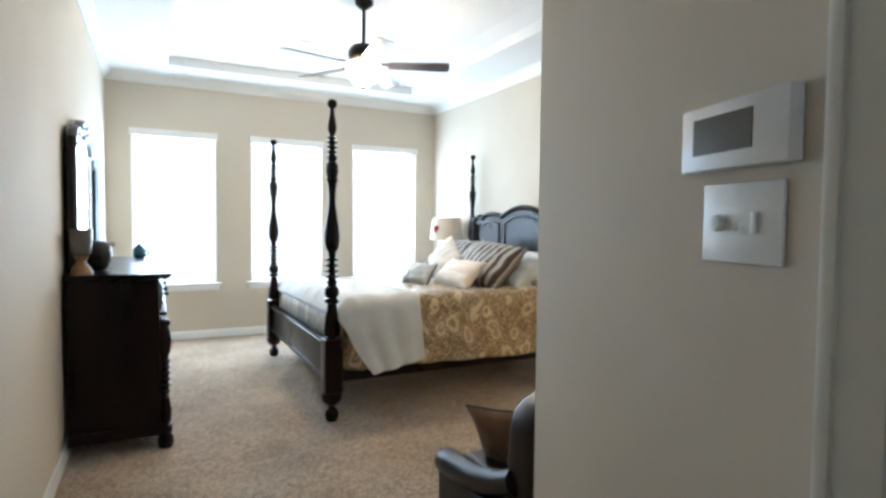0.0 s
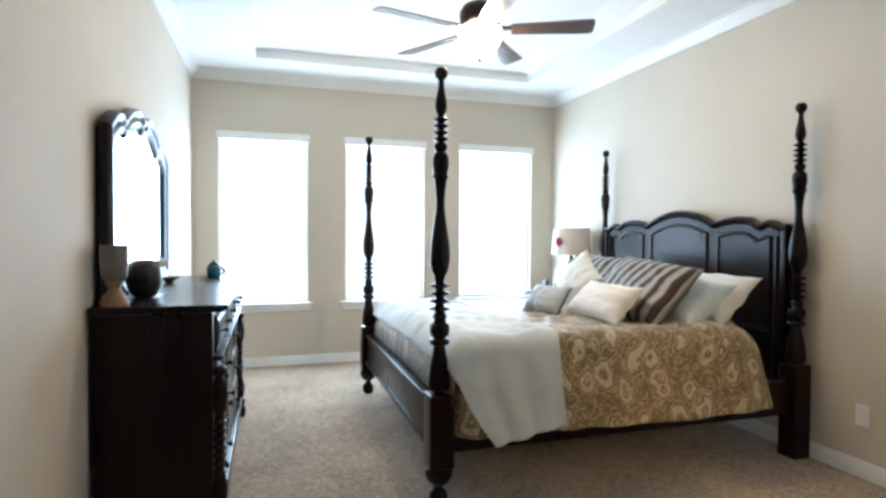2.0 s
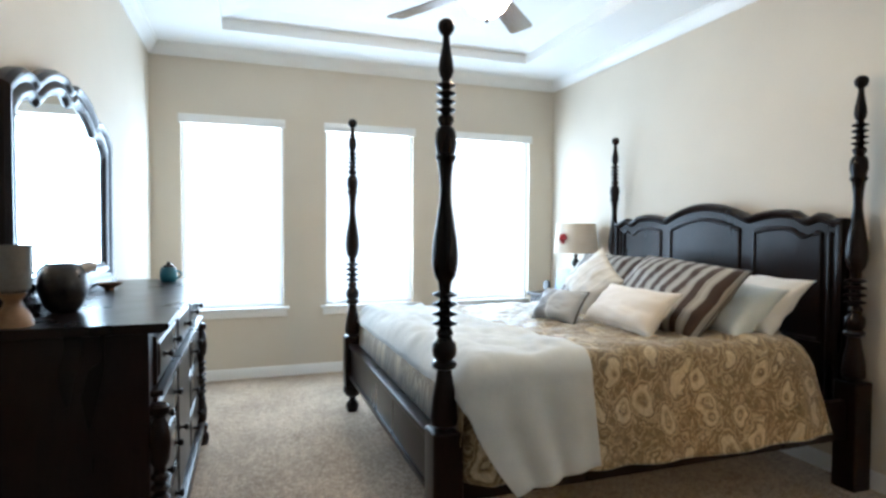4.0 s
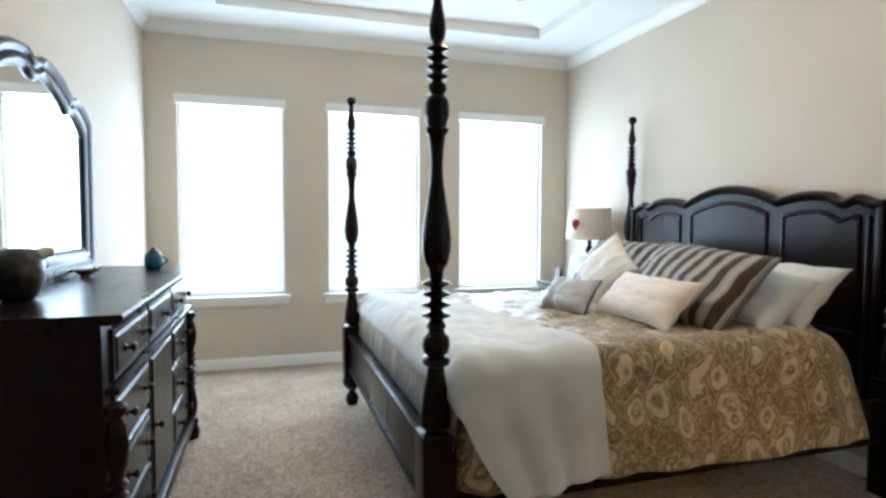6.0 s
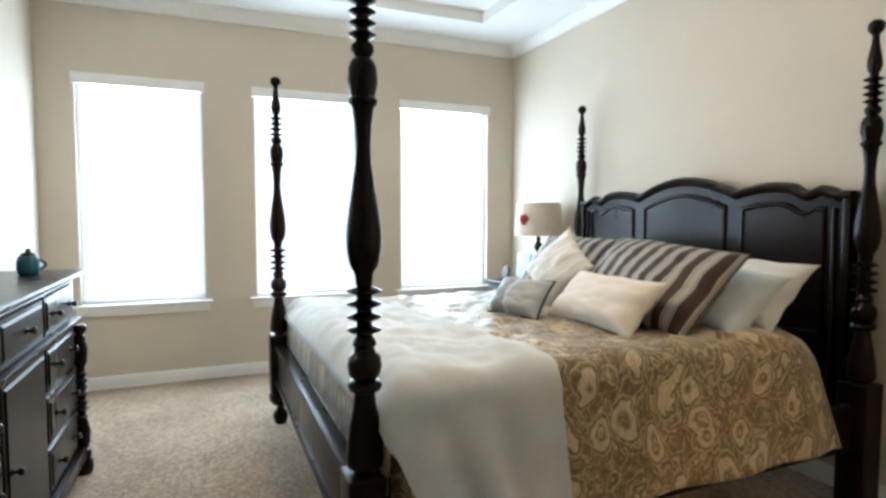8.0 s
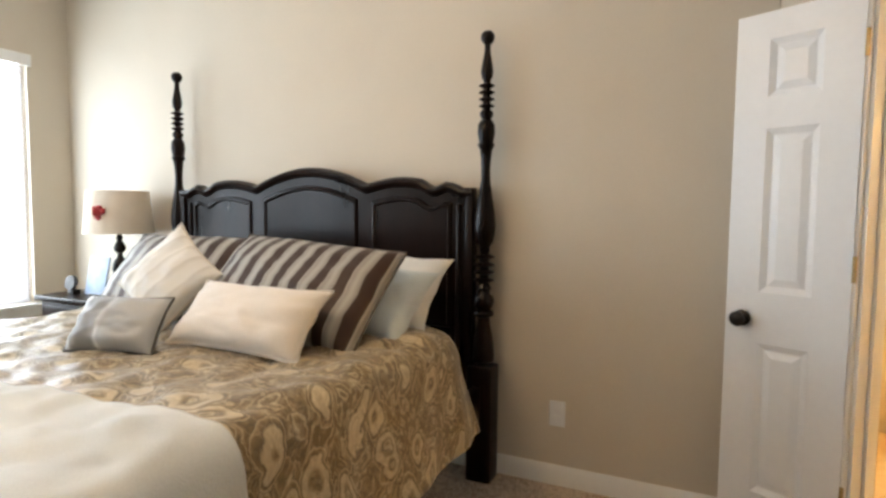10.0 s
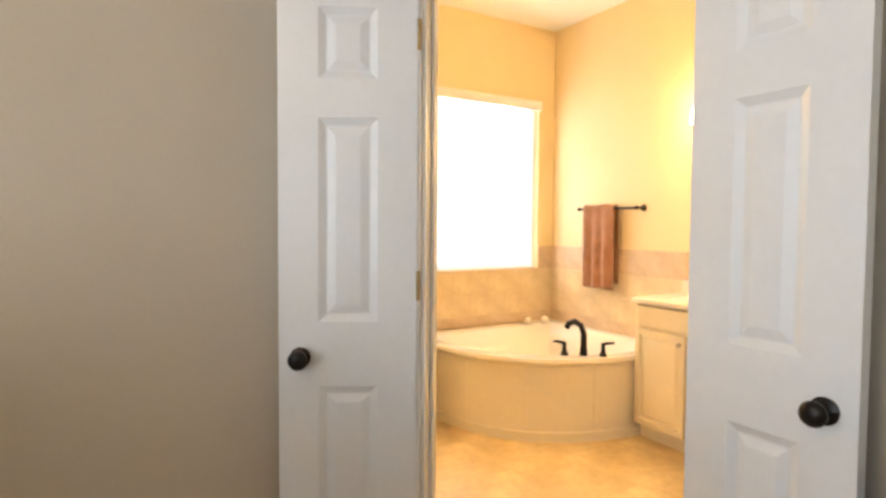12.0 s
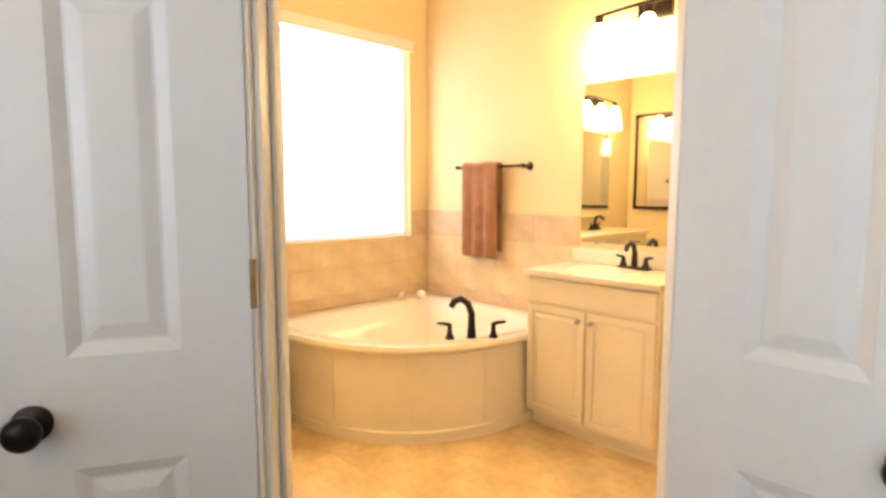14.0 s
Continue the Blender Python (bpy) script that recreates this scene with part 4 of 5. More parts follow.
# things on the dresser
g = thing("goblet_candle_holder", (-0.335, 3.295, DZ), "grey-brown glass cup on a turned wooden foot", "candle holder")
bm = B()
lathe(bm, [(0.001, 0), (0.052, 0), (0.054, 0.012), (0.045, 0.035), (0.026, 0.06), (0.022, 0.075), (0.032, 0.09), (0.036, 0.10), (0.001, 0.101)], 28, (-0.335, 3.295, DZ))
part("foot", bm, GOBLETWOOD, g, "turned brown wooden foot", smooth=60)
bm = B()
lathe(bm, [(0.001, 0.101), (0.035, 0.102), (0.047, 0.115), (0.052, 0.16), (0.054, 0.245), (0.050, 0.246), (0.047, 0.16), (0.001, 0.13)], 28, (-0.335, 3.295, DZ))
part("cup", bm, GREYGLASS, g, "grey-brown glass cup", smooth=60)
v = thing("pottery_owl_vase", (-0.285, 3.60, DZ), "round mottled dark pottery vase with a light spout", "vase")
bm = B()
lathe(bm, [(0.001, 0), (0.040, 0), (0.058, 0.02), (0.074, 0.06), (0.079, 0.10), (0.072, 0.14), (0.055, 0.165), (0.038, 0.172), (0.036, 0.166), (0.001, 0.150)], 30, (-0.285, 3.60, DZ))
part("body", bm, POTTERY, v, smooth=60)
bm = B()
tube(bm, [(-0.235, 3.62, DZ + 0.145), (-0.21, 3.63, DZ + 0.16), (-0.19, 3.635, DZ + 0.155)], [0.024, 0.020, 0.016], 12)
part("spout", bm, CREAM_LINEN, v, "pale glazed spout", smooth=60)
bm = B()
lathe(bm, [(0.001, 0.0), (0.022, 0.0), (0.020, 0.010), (0.028, 0.014), (0.055, 0.030), (0.060, 0.036), (0.050, 0.034), (0.001, 0.020)], 26, (-0.30, 4.37, DZ), 0.75)
single("small_dish", bm, GOBLETWOOD, "small shallow brown wooden dish on the dresser", "dish", smooth=50)
tl = thing("teal_jar", (-0.09, 4.78, DZ), "small teal glazed lidded pot with a handle on the dresser", "jar")
bm = B()
lathe(bm, [(0.001, 0.0), (0.036, 0.0), (0.042, 0.006), (0.046, 0.03), (0.045, 0.06), (0.039, 0.078), (0.036, 0.084), (0.001, 0.084)], 24, (-0.09, 4.78, DZ))
part("body", bm, TEAL, tl, smooth=45)
bm = B()
lathe(bm, [(0.001, 0.0), (0.030, 0.0), (0.028, 0.010), (0.014, 0.016), (0.010, 0.020), (0.012, 0.028), (0.001, 0.032)], 18, (-0.09, 4.78, DZ + 0.084))
part("lid", bm, BRONZE, tl, "dark domed lid", smooth=50)
bm = B()
tube(bm, [(-0.09 + 0.042 + 0.026 * math.sin(math.pi * k / 8), 4.78 - 0.012, DZ + 0.066 - 0.046 * k / 8) for k in range(9)], 0.006, 8)
part("handle", bm, TEAL, tl, smooth=60)

# nightstand, lamp and small things
ns = thing("nightstand", (3.07, 5.70, 0), "dark-stained wooden nightstand between bed and window wall", "nightstand")
bm = B()
box(bm, 2.84, 5.40, 0.08, 3.325, 5.99, 0.71, 0.006)
part("body", bm, WOOD, ns)
bm = B()
box(bm, 2.81, 5.37, 0.71, 3.33, 6.02, 0.745, 0.010, 3)
part("top", bm, WOOD, ns)
for y in (5.43, 5.96):
    for x in (2.87, 3.29):
        bm = B()
        lathe(bm, [(0.001, 0), (0.025, 0), (0.032, 0.03), (0.024, 0.06), (0.028, 0.082), (0.001, 0.083)], 14, (x, y, 0))
        part("foot", bm, WOOD, ns, smooth=50)
for z in (0.14, 0.33, 0.52):
    bm = B()
    box(bm, 2.828, 5.43, z, 2.842, 5.96, z + 0.165, 0.004)
    part("drawer", bm, WOOD, ns)
LX, LY, LZ = 3.115, 5.65, 0.745
lamp = thing("table_lamp", (LX, LY, LZ), "bedside lamp with turned black base and cream drum shade", "lamp")
bm = B()
lathe(bm, [(0.001, 0), (0.065, 0), (0.068, 0.015), (0.05, 0.03), (0.022, 0.045), (0.016, 0.08), (0.03, 0.10), (0.046, 0.15), (0.036, 0.20), (0.018, 0.225), (0.014, 0.25), (0.032, 0.265), (0.036, 0.285), (0.026, 0.31), (0.013, 0.33), (0.022, 0.345), (0.012, 0.36), (0.008, 0.41), (0.001, 0.411)], 24, (LX, LY, LZ))
part("base", bm, BRONZE, lamp, "turned black base", smooth=50)
bm = B()
z0, z1, r0, r1 = 0.375, 0.635, 0.198, 0.172
lathe(bm, [(r0 - 0.004, z0), (r0, z0), (r1, z1), (r1 - 0.004, z1), (r0 - 0.004, z0 + 0.002)], 40, (LX, LY, LZ))
part("shade", bm, SHADE, lamp, "cream linen drum shade", smooth=60)
fy, fx = LY - 0.065, LX - 0.168
bm = B()
for k in range(11):
    a = k * 2.4
    rr = 0.006 + 0.0035 * k
    for dz in (0,):
        tube(bm, [(fx - 0.022 + 0.002 * k, fy + rr * math.cos(a), LZ + 0.505 + rr * math.sin(a)), (fx - 0.008, fy + (rr + 0.012) * math.cos(a + 0.5), LZ + 0.505 + (rr + 0.012) * math.sin(a + 0.5))], [0.015, 0.010], 8)
part("flower", bm, RED, lamp, "red felt flower on the shade", smooth=50)
bm = B()
box(bm, 2.98, 5.62, 0.747, 2.992, 5.80, 0.98, 0.003)
bmesh.ops.rotate(bm, cent=(2.98, 5.7, 0.747), matrix=Matrix.Rotation(radians(12), 3, "Y"), verts=bm.verts)
single("picture_card", bm, BLUEPRINT, "pale blue picture card leaning on the nightstand", "picture")
ck = thing("table_clock", (2.97, 5.88, 0.745), "small dark round desk clock on the nightstand", "clock")
bm = B()
lathe(bm, [(0.001, 0), (0.045, 0), (0.048, 0.012), (0.045, 0.024), (0.001, 0.025)], 24)
bmesh.ops.transform(bm, matrix=pose(2.965, 5.88, 0.810, 0, -80, 0), verts=bm.verts)
part("case", bm, BRONZE, ck, smooth=50)
bm = B()
box(bm, 2.945, 5.855, 0.746, 2.995, 5.905, 0.77, 0.005)
part("base", bm, BRONZE, ck)

# wall outlet, thermostat, switch
ol = thing("wall_outlet", (XR, 2.95, 0.345), "white plastic wall outlet above the baseboard", "outlet")
bm = B()
box(bm, XR - 0.007, 2.90, 0.285, XR - 0.0005, 2.975, 0.405, 0.003)
part("cover_plate", bm, PLASTIC, ol)
for z in (0.325, 0.365):
    bm = B()
    box(bm, XR - 0.010, 2.922, z - 0.014, XR - 0.0065, 2.953, z + 0.014, 0.002)
    part("socket", bm, PLASTIC, ol)
wm = Matrix(((hd.x, hn.x if hn.x < 0 else -hn.x, 0, HC[0]), (hd.y, hn.y if hn.x < 0 else -hn.y, 0, YB), (0, 0, 1, 0), (0, 0, 0, 1)))
th = thing("thermostat", wm @ Matrix.Translation((0.855, 0, 1.449)), "white wall thermostat with a grey display", "thermostat")
for nm, bb, mt, lb in (("housing", (-0.117, 0.001, -0.053, 0.117, 0.026, 0.053), PLASTIC, ""), ("display", (-0.084, 0.0255, -0.027, 0.050, 0.0275, 0.033), DISPLAY, "dark grey display")):
    bm = B()
    box(bm, *bb, 0.004 if nm == "housing" else 0.0)
    part(nm, bm, mt, th, lb, local=True)
sw = thing("light_switch", wm @ Matrix.Translation((0.861, 0, 1.311)), "white two-gang wall switch plate with dimmer and toggle", "light switch")
bm = B()
box(bm, -0.086, 0.001, -0.063, 0.086, 0.007, 0.063, 0.003)
part("cover_plate", bm, PLASTIC, sw, local=True)
bm = B()
lathe(bm, [(0.001, 0), (0.014, 0), (0.013, 0.012), (0.001, 0.013)], 20)
bmesh.ops.transform(bm, matrix=pose(-0.044, 0.007, 0, -90), verts=bm.verts)
part("dimmer_knob", bm, PLASTIC, sw, local=True, smooth=40)
bm = B()
box(bm, 0.030, 0.006, -0.016, 0.042, 0.013, 0.016, 0.002)
part("toggle", bm, PLASTIC, sw, local=True)

# ceiling fan
FX, FY = 1.43, 3.80
fan = thing("ceiling_fan", (FX, FY, ZT), "bronze ceiling fan with five dark blades and a lit glass bowl", "ceiling fan")
bm = B()
lathe(bm, [(0.001, ZT), (0.07, ZT), (0.066, ZT - 0.03), (0.03, ZT - 0.06), (0.013, ZT - 0.065), (0.013, 2.645), (0.03, 2.635), (0.001, 2.633)][::-1], 24, (FX, FY, 0))
part("downrod", bm, BRONZE, fan, smooth=45)
bm = B()
lathe(bm, [(0.001, 2.495), (0.07, 2.495), (0.095, 2.515), (0.115, 2.535), (0.12, 2.585), (0.10, 2.625), (0.06, 2.640), (0.001, 2.641)], 32, (FX, FY, 0))
part("motor_housing", bm, BRONZE, fan, smooth=45)
for k in range(5):
    a = radians(-24 + 72 * k)
    mm = pose(FX, FY, 2.498, 0, 0, math.degrees(a)) @ pose(0, 0, 0, -12, 0, 0)
    bm = B()
    box(bm, 0.10, -0.018, -0.006, 0.21, 0.018, 0.004, 0.003)
    bmesh.ops.transform(bm, matrix=mm, verts=bm.verts)
    part("blade_iron", bm, BRONZE, fan)
    bm = B()
    pts = [(0.18, -0.05), (0.615, -0.068), (0.637, -0.062), (0.645, -0.046), (0.645, 0.046), (0.637, 0.062), (0.615, 0.068), (0.18, 0.05)]
    prism(bm, pts, lambda p, q, d: (p, q, d), -0.012, -0.005)
    bmesh.ops.transform(bm, matrix=mm, verts=bm.verts)
    part("blade", bm, FANBLADE, fan, smooth=0)
bm = B()
lathe(bm, [(0.001, 2.340), (0.04, 2.345), (0.085, 2.375), (0.115, 2.425), (0.125, 2.475), (0.12, 2.490), (0.001, 2.490)], 32, (FX, FY, 0))
part("glass_bowl", bm, BOWLGLOW, fan, "lit frosted glass bowl", smooth=60)
bm = B()
lathe(bm, [(0.001, 2.310), (0.008, 2.315), (0.012, 2.325), (0.006, 2.335), (0.012, 2.345), (0.001, 2.347)], 14, (FX, FY, 0))
part("finial", bm, BRONZE, fan, smooth=50)
vt = thing("ceiling_vent", (1.35, 5.0, ZT), "white slotted air vent in the tray ceiling", "vent")
bm = B()
box(bm, 1.20, 4.92, ZT - 0.012, 1.50, 5.10, ZT - 0.001, 0.003)
part("frame", bm, TRIM, vt)
for k in range(7):
    bm = B()
    box(bm, 1.215, 4.935 + k * 0.022, ZT - 0.018, 1.485, 4.945 + k * 0.022, ZT - 0.012)
    part("slat", bm, TRIM, vt, smooth=0)

# armchair by the back wall
ch = thing("armchair", (1.58, 1.52, 0), "wide dark leather armchair with rounded back by the wall", "armchair")
bm = B()
box(bm, 1.14, 1.22, 0.10, 2.01, 1.80, 0.24, 0.03, 3)
part("seat_base", bm, CHAIRWOOD, ch)
bm = B()
box(bm, 1.175, 1.31, 0.24, 1.975, 1.79, 0.33, 0.035, 3)
part("seat_cushion", bm, CHAIRWOOD, ch)
for x in (1.06, 1.985):
    bm = B()
    box(bm, x + 0.01, 1.27, 0.10, x + 0.10, 1.80, 0.30, 0.03, 3)
    tube(bm, [(x + 0.055, 1.28, 0.42), (x + 0.055, 1.38, 0.375), (x + 0.055, 1.54, 0.325), (x + 0.055, 1.72, 0.305), (x + 0.055, 1.80, 0.30), (x + 0.055, 1.825, 0.295)], [0.046, 0.048, 0.052, 0.057, 0.054, 0.036], 18)
    part("arm", bm, CHAIRWOOD, ch, smooth=60)
bm = B()
shape = [(1.105, 0.26), (1.10, 0.60), (1.112, 0.665), (1.15, 0.705), (1.23, 0.735), (1.38, 0.80), (1.56, 0.845), (1.78, 0.865), (1.95, 0.855), (2.03, 0.82), (2.075, 0.76), (2.095, 0.66), (2.095, 0.26)]
prism(bm, shape, lambda a, b, d: (a, d - 0.10 * (b - 0.26), b), 1.215, 1.36)
bmesh.ops.bevel(bm, geom=[e for e in bm.edges if abs(e.verts[0].co.y - e.verts[1].co.y) < 0.09], offset=0.035, segments=3, affect="EDGES", profile=0.5)
part("backrest", bm, CHAIRWOOD, ch, smooth=50)
for x in (1.12, 2.03):
    for y in (1.26, 1.77):
        bm = B()
        lathe(bm, [(0.001, 0), (0.018, 0), (0.028, 0.06), (0.030, 0.11), (0.001, 0.111)], 14, (x, y, 0))
        part("leg", bm, WOOD, ch, smooth=50)
pillow("chair_cushion", pose(1.33, 1.57, 0.415, -22, 8, 115), 0.40, 0.34, 0.13, BROWN_CLOTH, "brown cloth cushion with dark piping in the armchair", "cushion", 0.10, PIPING_DARK)

# bathroom: tub
tub = thing("corner_bathtub", (4.6, 0.2, 0), "white acrylic corner bathtub with a curved front", "bathtub")
TR = 0.50
curve = []
for k in range(33):
    a = radians(90 * k / 32)
    curve.append((BX - 1.30 * math.sin(a) ** 0.68, BY + 1.385 * math.cos(a) ** 0.68))


def tub_loop(inset, z):
    c = (BX, BY)
    out = [(BX - 0.004 - inset, BY + 0.004 + inset)]
    for x, y in curve:
        dx, dy = x - (BX - 0.45), y - (BY + 0.45)
        L = max(math.hypot(dx, dy), 1e-6)
        out.append((min(x - dx / L * inset, BX - 0.004 - inset), max(y - dy / L * inset, BY + 0.004 + inset)))
    return [(x, y, z) for x, y in out]


bm = B()
loops = []
for ins, z in ((0.022, 0.0), (0.022, 0.055), (0.034, 0.06), (0.034, TR - 0.050), (0.004, TR - 0.038), (-0.004, TR - 0.02), (0.004, TR), (0.09, TR + 0.004), (0.115, TR - 0.01), (0.17, TR - 0.20), (0.24, TR - 0.36), (0.34, TR - 0.39)):
    loops.append([bm.verts.new(p) for p in tub_loop(ins, z)])
for u, w_ in zip(loops, loops[1:]):
    for k in range(len(u)):
        bm.faces.new((u[k], u[(k + 1) % len(u)], w_[(k + 1) % len(u)], w_[k]))
bm.faces.new(loops[-1])
part("tub_shell", bm, PORCELAIN, tub, smooth=45)
for k in (8, 16, 24):
    x, y = curve[k]
    dx, dy = x - (BX - 0.45), y - (BY + 0.45)
    L = math.hypot(dx, dy)
    bm = B()
    box(bm, -0.004, -0.002, 0.07, 0.004, 0.0025, TR - 0.065, 0.001, 1)
    bmesh.ops.transform(bm, matrix=pose(x - dx / L * 0.034, y - dy / L * 0.034, 0, 0, 0, math.degrees(math.atan2(dy, dx)) - 90), verts=bm.verts)
    part("skirt_rib", bm, PORCELAIN, tub)
fc = thing("bath_faucet", (4.055, 0.245, TR), "oil-rubbed bronze tub faucet with two lever handles", "faucet")
dirv = Vector((0.62, 0.78, 0))
inw = Vector((0.72, 0.25, 0)).normalized()
c0 = Vector((4.055, 0.245, TR))
bm = B()
tube(bm, [c0, c0 + Vector((0, 0, 0.06)), c0 + Vector((0, 0, 0.13)), c0 + inw * 0.02 + Vector((0, 0, 0.18)), c0 + inw * 0.06 + Vector((0, 0, 0.20)), c0 + inw * 0.10 + Vector((0, 0, 0.185)), c0 + inw * 0.115 + Vector((0, 0, 0.155))], [0.026, 0.020, 0.018, 0.018, 0.018, 0.018, 0.017], 14)
part("spout", bm, BRONZE, fc, smooth=60)
for sg in (-1, 1):
    h0 = c0 + dirv * 0.115 * sg
    bm = B()
    lathe(bm, [(0.001, 0), (0.026, 0), (0.022, 0.01), (0.013, 0.03), (0.011, 0.07), (0.014, 0.078), (0.001, 0.08)], 16, h0)
    tube(bm, [h0 + Vector((0, 0, 0.074)), h0 + dirv * sg * 0.03 + Vector((0, 0, 0.080)), h0 + dirv * sg * 0.065 + Vector((0, 0, 0.083))], [0.010, 0.009, 0.006], 8)
    part("handle", bm, BRONZE, fc, smooth=60)
for x, y, r in ((5.00, -0.26, 0.035), (5.06, -0.14, 0.03)):
    bm = B()
    lathe(bm, [(0.001, 0), (r * 0.7, 0.002), (r, r * 0.7), (r * 0.85, r * 1.4), (r * 0.4, r * 1.8), (0.001, r * 1.85)], 18, (x, y, TR + 0.004))
    single("bath_shell_ornament", bm, COUNTER, "small pale seashell on the tub rim", "ornament", group="tub ornaments", smooth=60)

# vanity on the south wall
VX0, VX1, VF, VZ = 3.19, 3.905, -0.018, 0.855


def vanity(name, m, w, depth, doors, label):
    """A cabinet: local x along its front, y out of the wall to the front at depth."""
    t = thing(name, m, label, "vanity")
    bm = B()
    box(bm, 0, 0.005, 0.09, w, depth - 0.02, VZ - 0.03)
    box(bm, 0, 0.005, 0.0, w, depth - 0.075, 0.09)
    part("body", bm, CABINET, t, local=True, smooth=0)

    def front(nm, x0, x1, z0, z1, raised):
        bm = B()
        frustum(bm, (x0, z0, x1, z1, 0), (x0 + 0.004, z0 + 0.004, x1 - 0.004, z1 - 0.004, 0.018))
        if raised:
            bm.normal_update()
            top = max(bm.faces, key=lambda fc: fc.calc_center_median().y)
            for ins, d in ((0.044, 0.0), (0.007, -0.011), (0.010, 0.0), (0.024, 0.009)):
                bmesh.ops.inset_region(bm, faces=[top], thickness=ins, depth=0.0)
                for vv in top.verts:
                    vv.co.y += d
        bmesh.ops.translate(bm, vec=(0, depth - 0.02, 0), verts=bm.verts)
        return part(nm, bm, CABINET, t, local=True, smooth=0)

    dw = w / doors
    for k in range(doors):
        d = front("door", k * dw + 0.006, (k + 1) * dw - 0.006, 0.10, 0.675, True)
        kx = (k + 1) * dw - 0.035 if k % 2 == 0 else k * dw + 0.035
        bm = B()
        lathe(bm, [(0.001, 0), (0.006, 0), (0.006, 0.014), (0.013, 0.018), (0.013, 0.026), (0.001, 0.028)], 12)
        bmesh.ops.transform(bm, matrix=pose(kx, depth - 0.001, 0.625, -90), verts=bm.verts)
        part("knob", bm, STEEL, d, "small steel knob", local=True, smooth=50)
    front("drawer_front", 0.006, w - 0.006, 0.69, 0.815, False)
    bm = B()
    box(bm, -0.015, 0.003, VZ - 0.03, w + 0.012, depth + 0.02, VZ, 0.006)
    box(bm, -0.012, 0.003, VZ, w + 0.010, 0.022, VZ + 0.085, 0.004)
    part("countertop", bm, COUNTER, t, "cream cultured marble top", local=True)
    bm = B()
    lathe(bm, [(0.20, 0.001), (0.195, 0.006), (0.17, 0.004), (0.10, 0.002), (0.001, 0.0015)], 32, (w * 0.55, depth * 0.55, VZ), 0.75)
    part("basin", bm, PORCELAIN, t, "white oval basin", local=True, smooth=60)
    return t


def basin_faucet(name, m):
    t = thing(name, m, "oil-rubbed bronze basin faucet with two handles", "faucet", group="basin faucets")
    bm = B()
    box(bm, -0.085, -0.025, 0.0, 0.085, 0.025, 0.014, 0.005)
    part("base", bm, BRONZE, t, local=True)
    bm = B()
    tube(bm, [(0, 0, 0.01), (0, 0, 0.09), (0, 0.015, 0.125), (0, 0.05, 0.14), (0, 0.085, 0.125), (0, 0.095, 0.10)], [0.018, 0.014, 0.013, 0.013, 0.013, 0.012], 12)
    part("spout", bm, BRONZE, t, local=True, smooth=60)
    for sg in (-1, 1):
        bm = B()
        lathe(bm, [(0.001, 0.012), (0.021, 0.013), (0.012, 0.04), (0.010, 0.06), (0.001, 0.064)], 14, (sg * 0.062, 0, 0))
        tube(bm, [(sg * 0.062, 0, 0.058), (sg * 0.10, 0.004, 0.066)], [0.009, 0.006], 8)
        part("handle", bm, BRONZE, t, local=True, smooth=60)
    return t


vanity("bathroom_vanity", pose(VX0, BY, 0), VX1 - VX0, VF - BY, 2, "cream painted vanity cabinet with two panelled doors")
basin_faucet("basin_faucet", pose(3.50, BY + 0.085, VZ))
basin_faucet("basin_faucet", pose(BX - 0.09, 1.75, VZ + 0.012, 0, 0, 90))
lv = thing("bathroom_vanity", (4.95, 1.4, 0), "cream painted vanity cabinet beside the tub", "vanity")
bm = B()
box(bm, 4.76, 0.945, 0.09, BX - 0.003, 2.2, VZ - 0.02)
box(bm, 4.82, 0.945, 0.0, BX - 0.003, 2.2, 0.09)
part("body", bm, CABINET, lv, smooth=0)
bm = B()
box(bm, 4.73, 0.925, VZ - 0.02, BX - 0.003, 2.22, VZ + 0.012, 0.006)
part("countertop", bm, COUNTER, lv, "cream cultured marble top")
for y0 in (0.96, 1.37, 1.78):
    for nm, z0, z1 in (("drawer", 0.71, 0.81), ("door", 0.11, 0.69)):
        bm = B()
        box(bm, 4.742, y0, z0, 4.76, y0 + 0.39, z1, 0.004)
        if nm == "door":
            box(bm, 4.738, y0 + 0.06, z0 + 0.06, 4.744, y0 + 0.33, z1 - 0.06, 0.003)
        part(nm, bm, CABINET, lv)
    bm = B()
    tube(bm, [(4.742, y0 + 0.13, 0.76), (4.722, y0 + 0.14, 0.76), (4.718, y0 + 0.175, 0.757), (4.722, y0 + 0.21, 0.76), (4.742, y0 + 0.22, 0.76)], 0.005, 8)
    part("pull", bm, BRONZE, lv, "dark bronze drawer pull", smooth=60)


def wall_mirror(name, m, w, z0, z1, label):
    t = thing(name, m, label, "mirror", group="bathroom mirrors")
    bm = B()
    box(bm, 0, 0.002, z0, w, 0.010, z1)
    part("glass", bm, MIRROR, t, local=True, smooth=0)
    for x in (0.1, w - 0.1):
        bm = B()
        box(bm, x - 0.012, 0.001, z0 - 0.012, x + 0.012, 0.016, z0 + 0.008, 0.002)
        part("clip", bm, STEEL, t, local=True)
    return t


wall_mirror("wall_mirror", pose(3.05, BY, 0), 0.82, 0.972, 1.852, "frameless wall mirror over the vanity")
m2 = thing("wall_mirror", (BX, 1.6, 1.0), "frameless wall mirror over the second vanity", "mirror", group="bathroom mirrors")
bm = B()
box(bm, BX - 0.010, 1.07, 0.99, BX - 0.002, 2.15, 1.85)
part("glass", bm, MIRROR, m2, smooth=0)


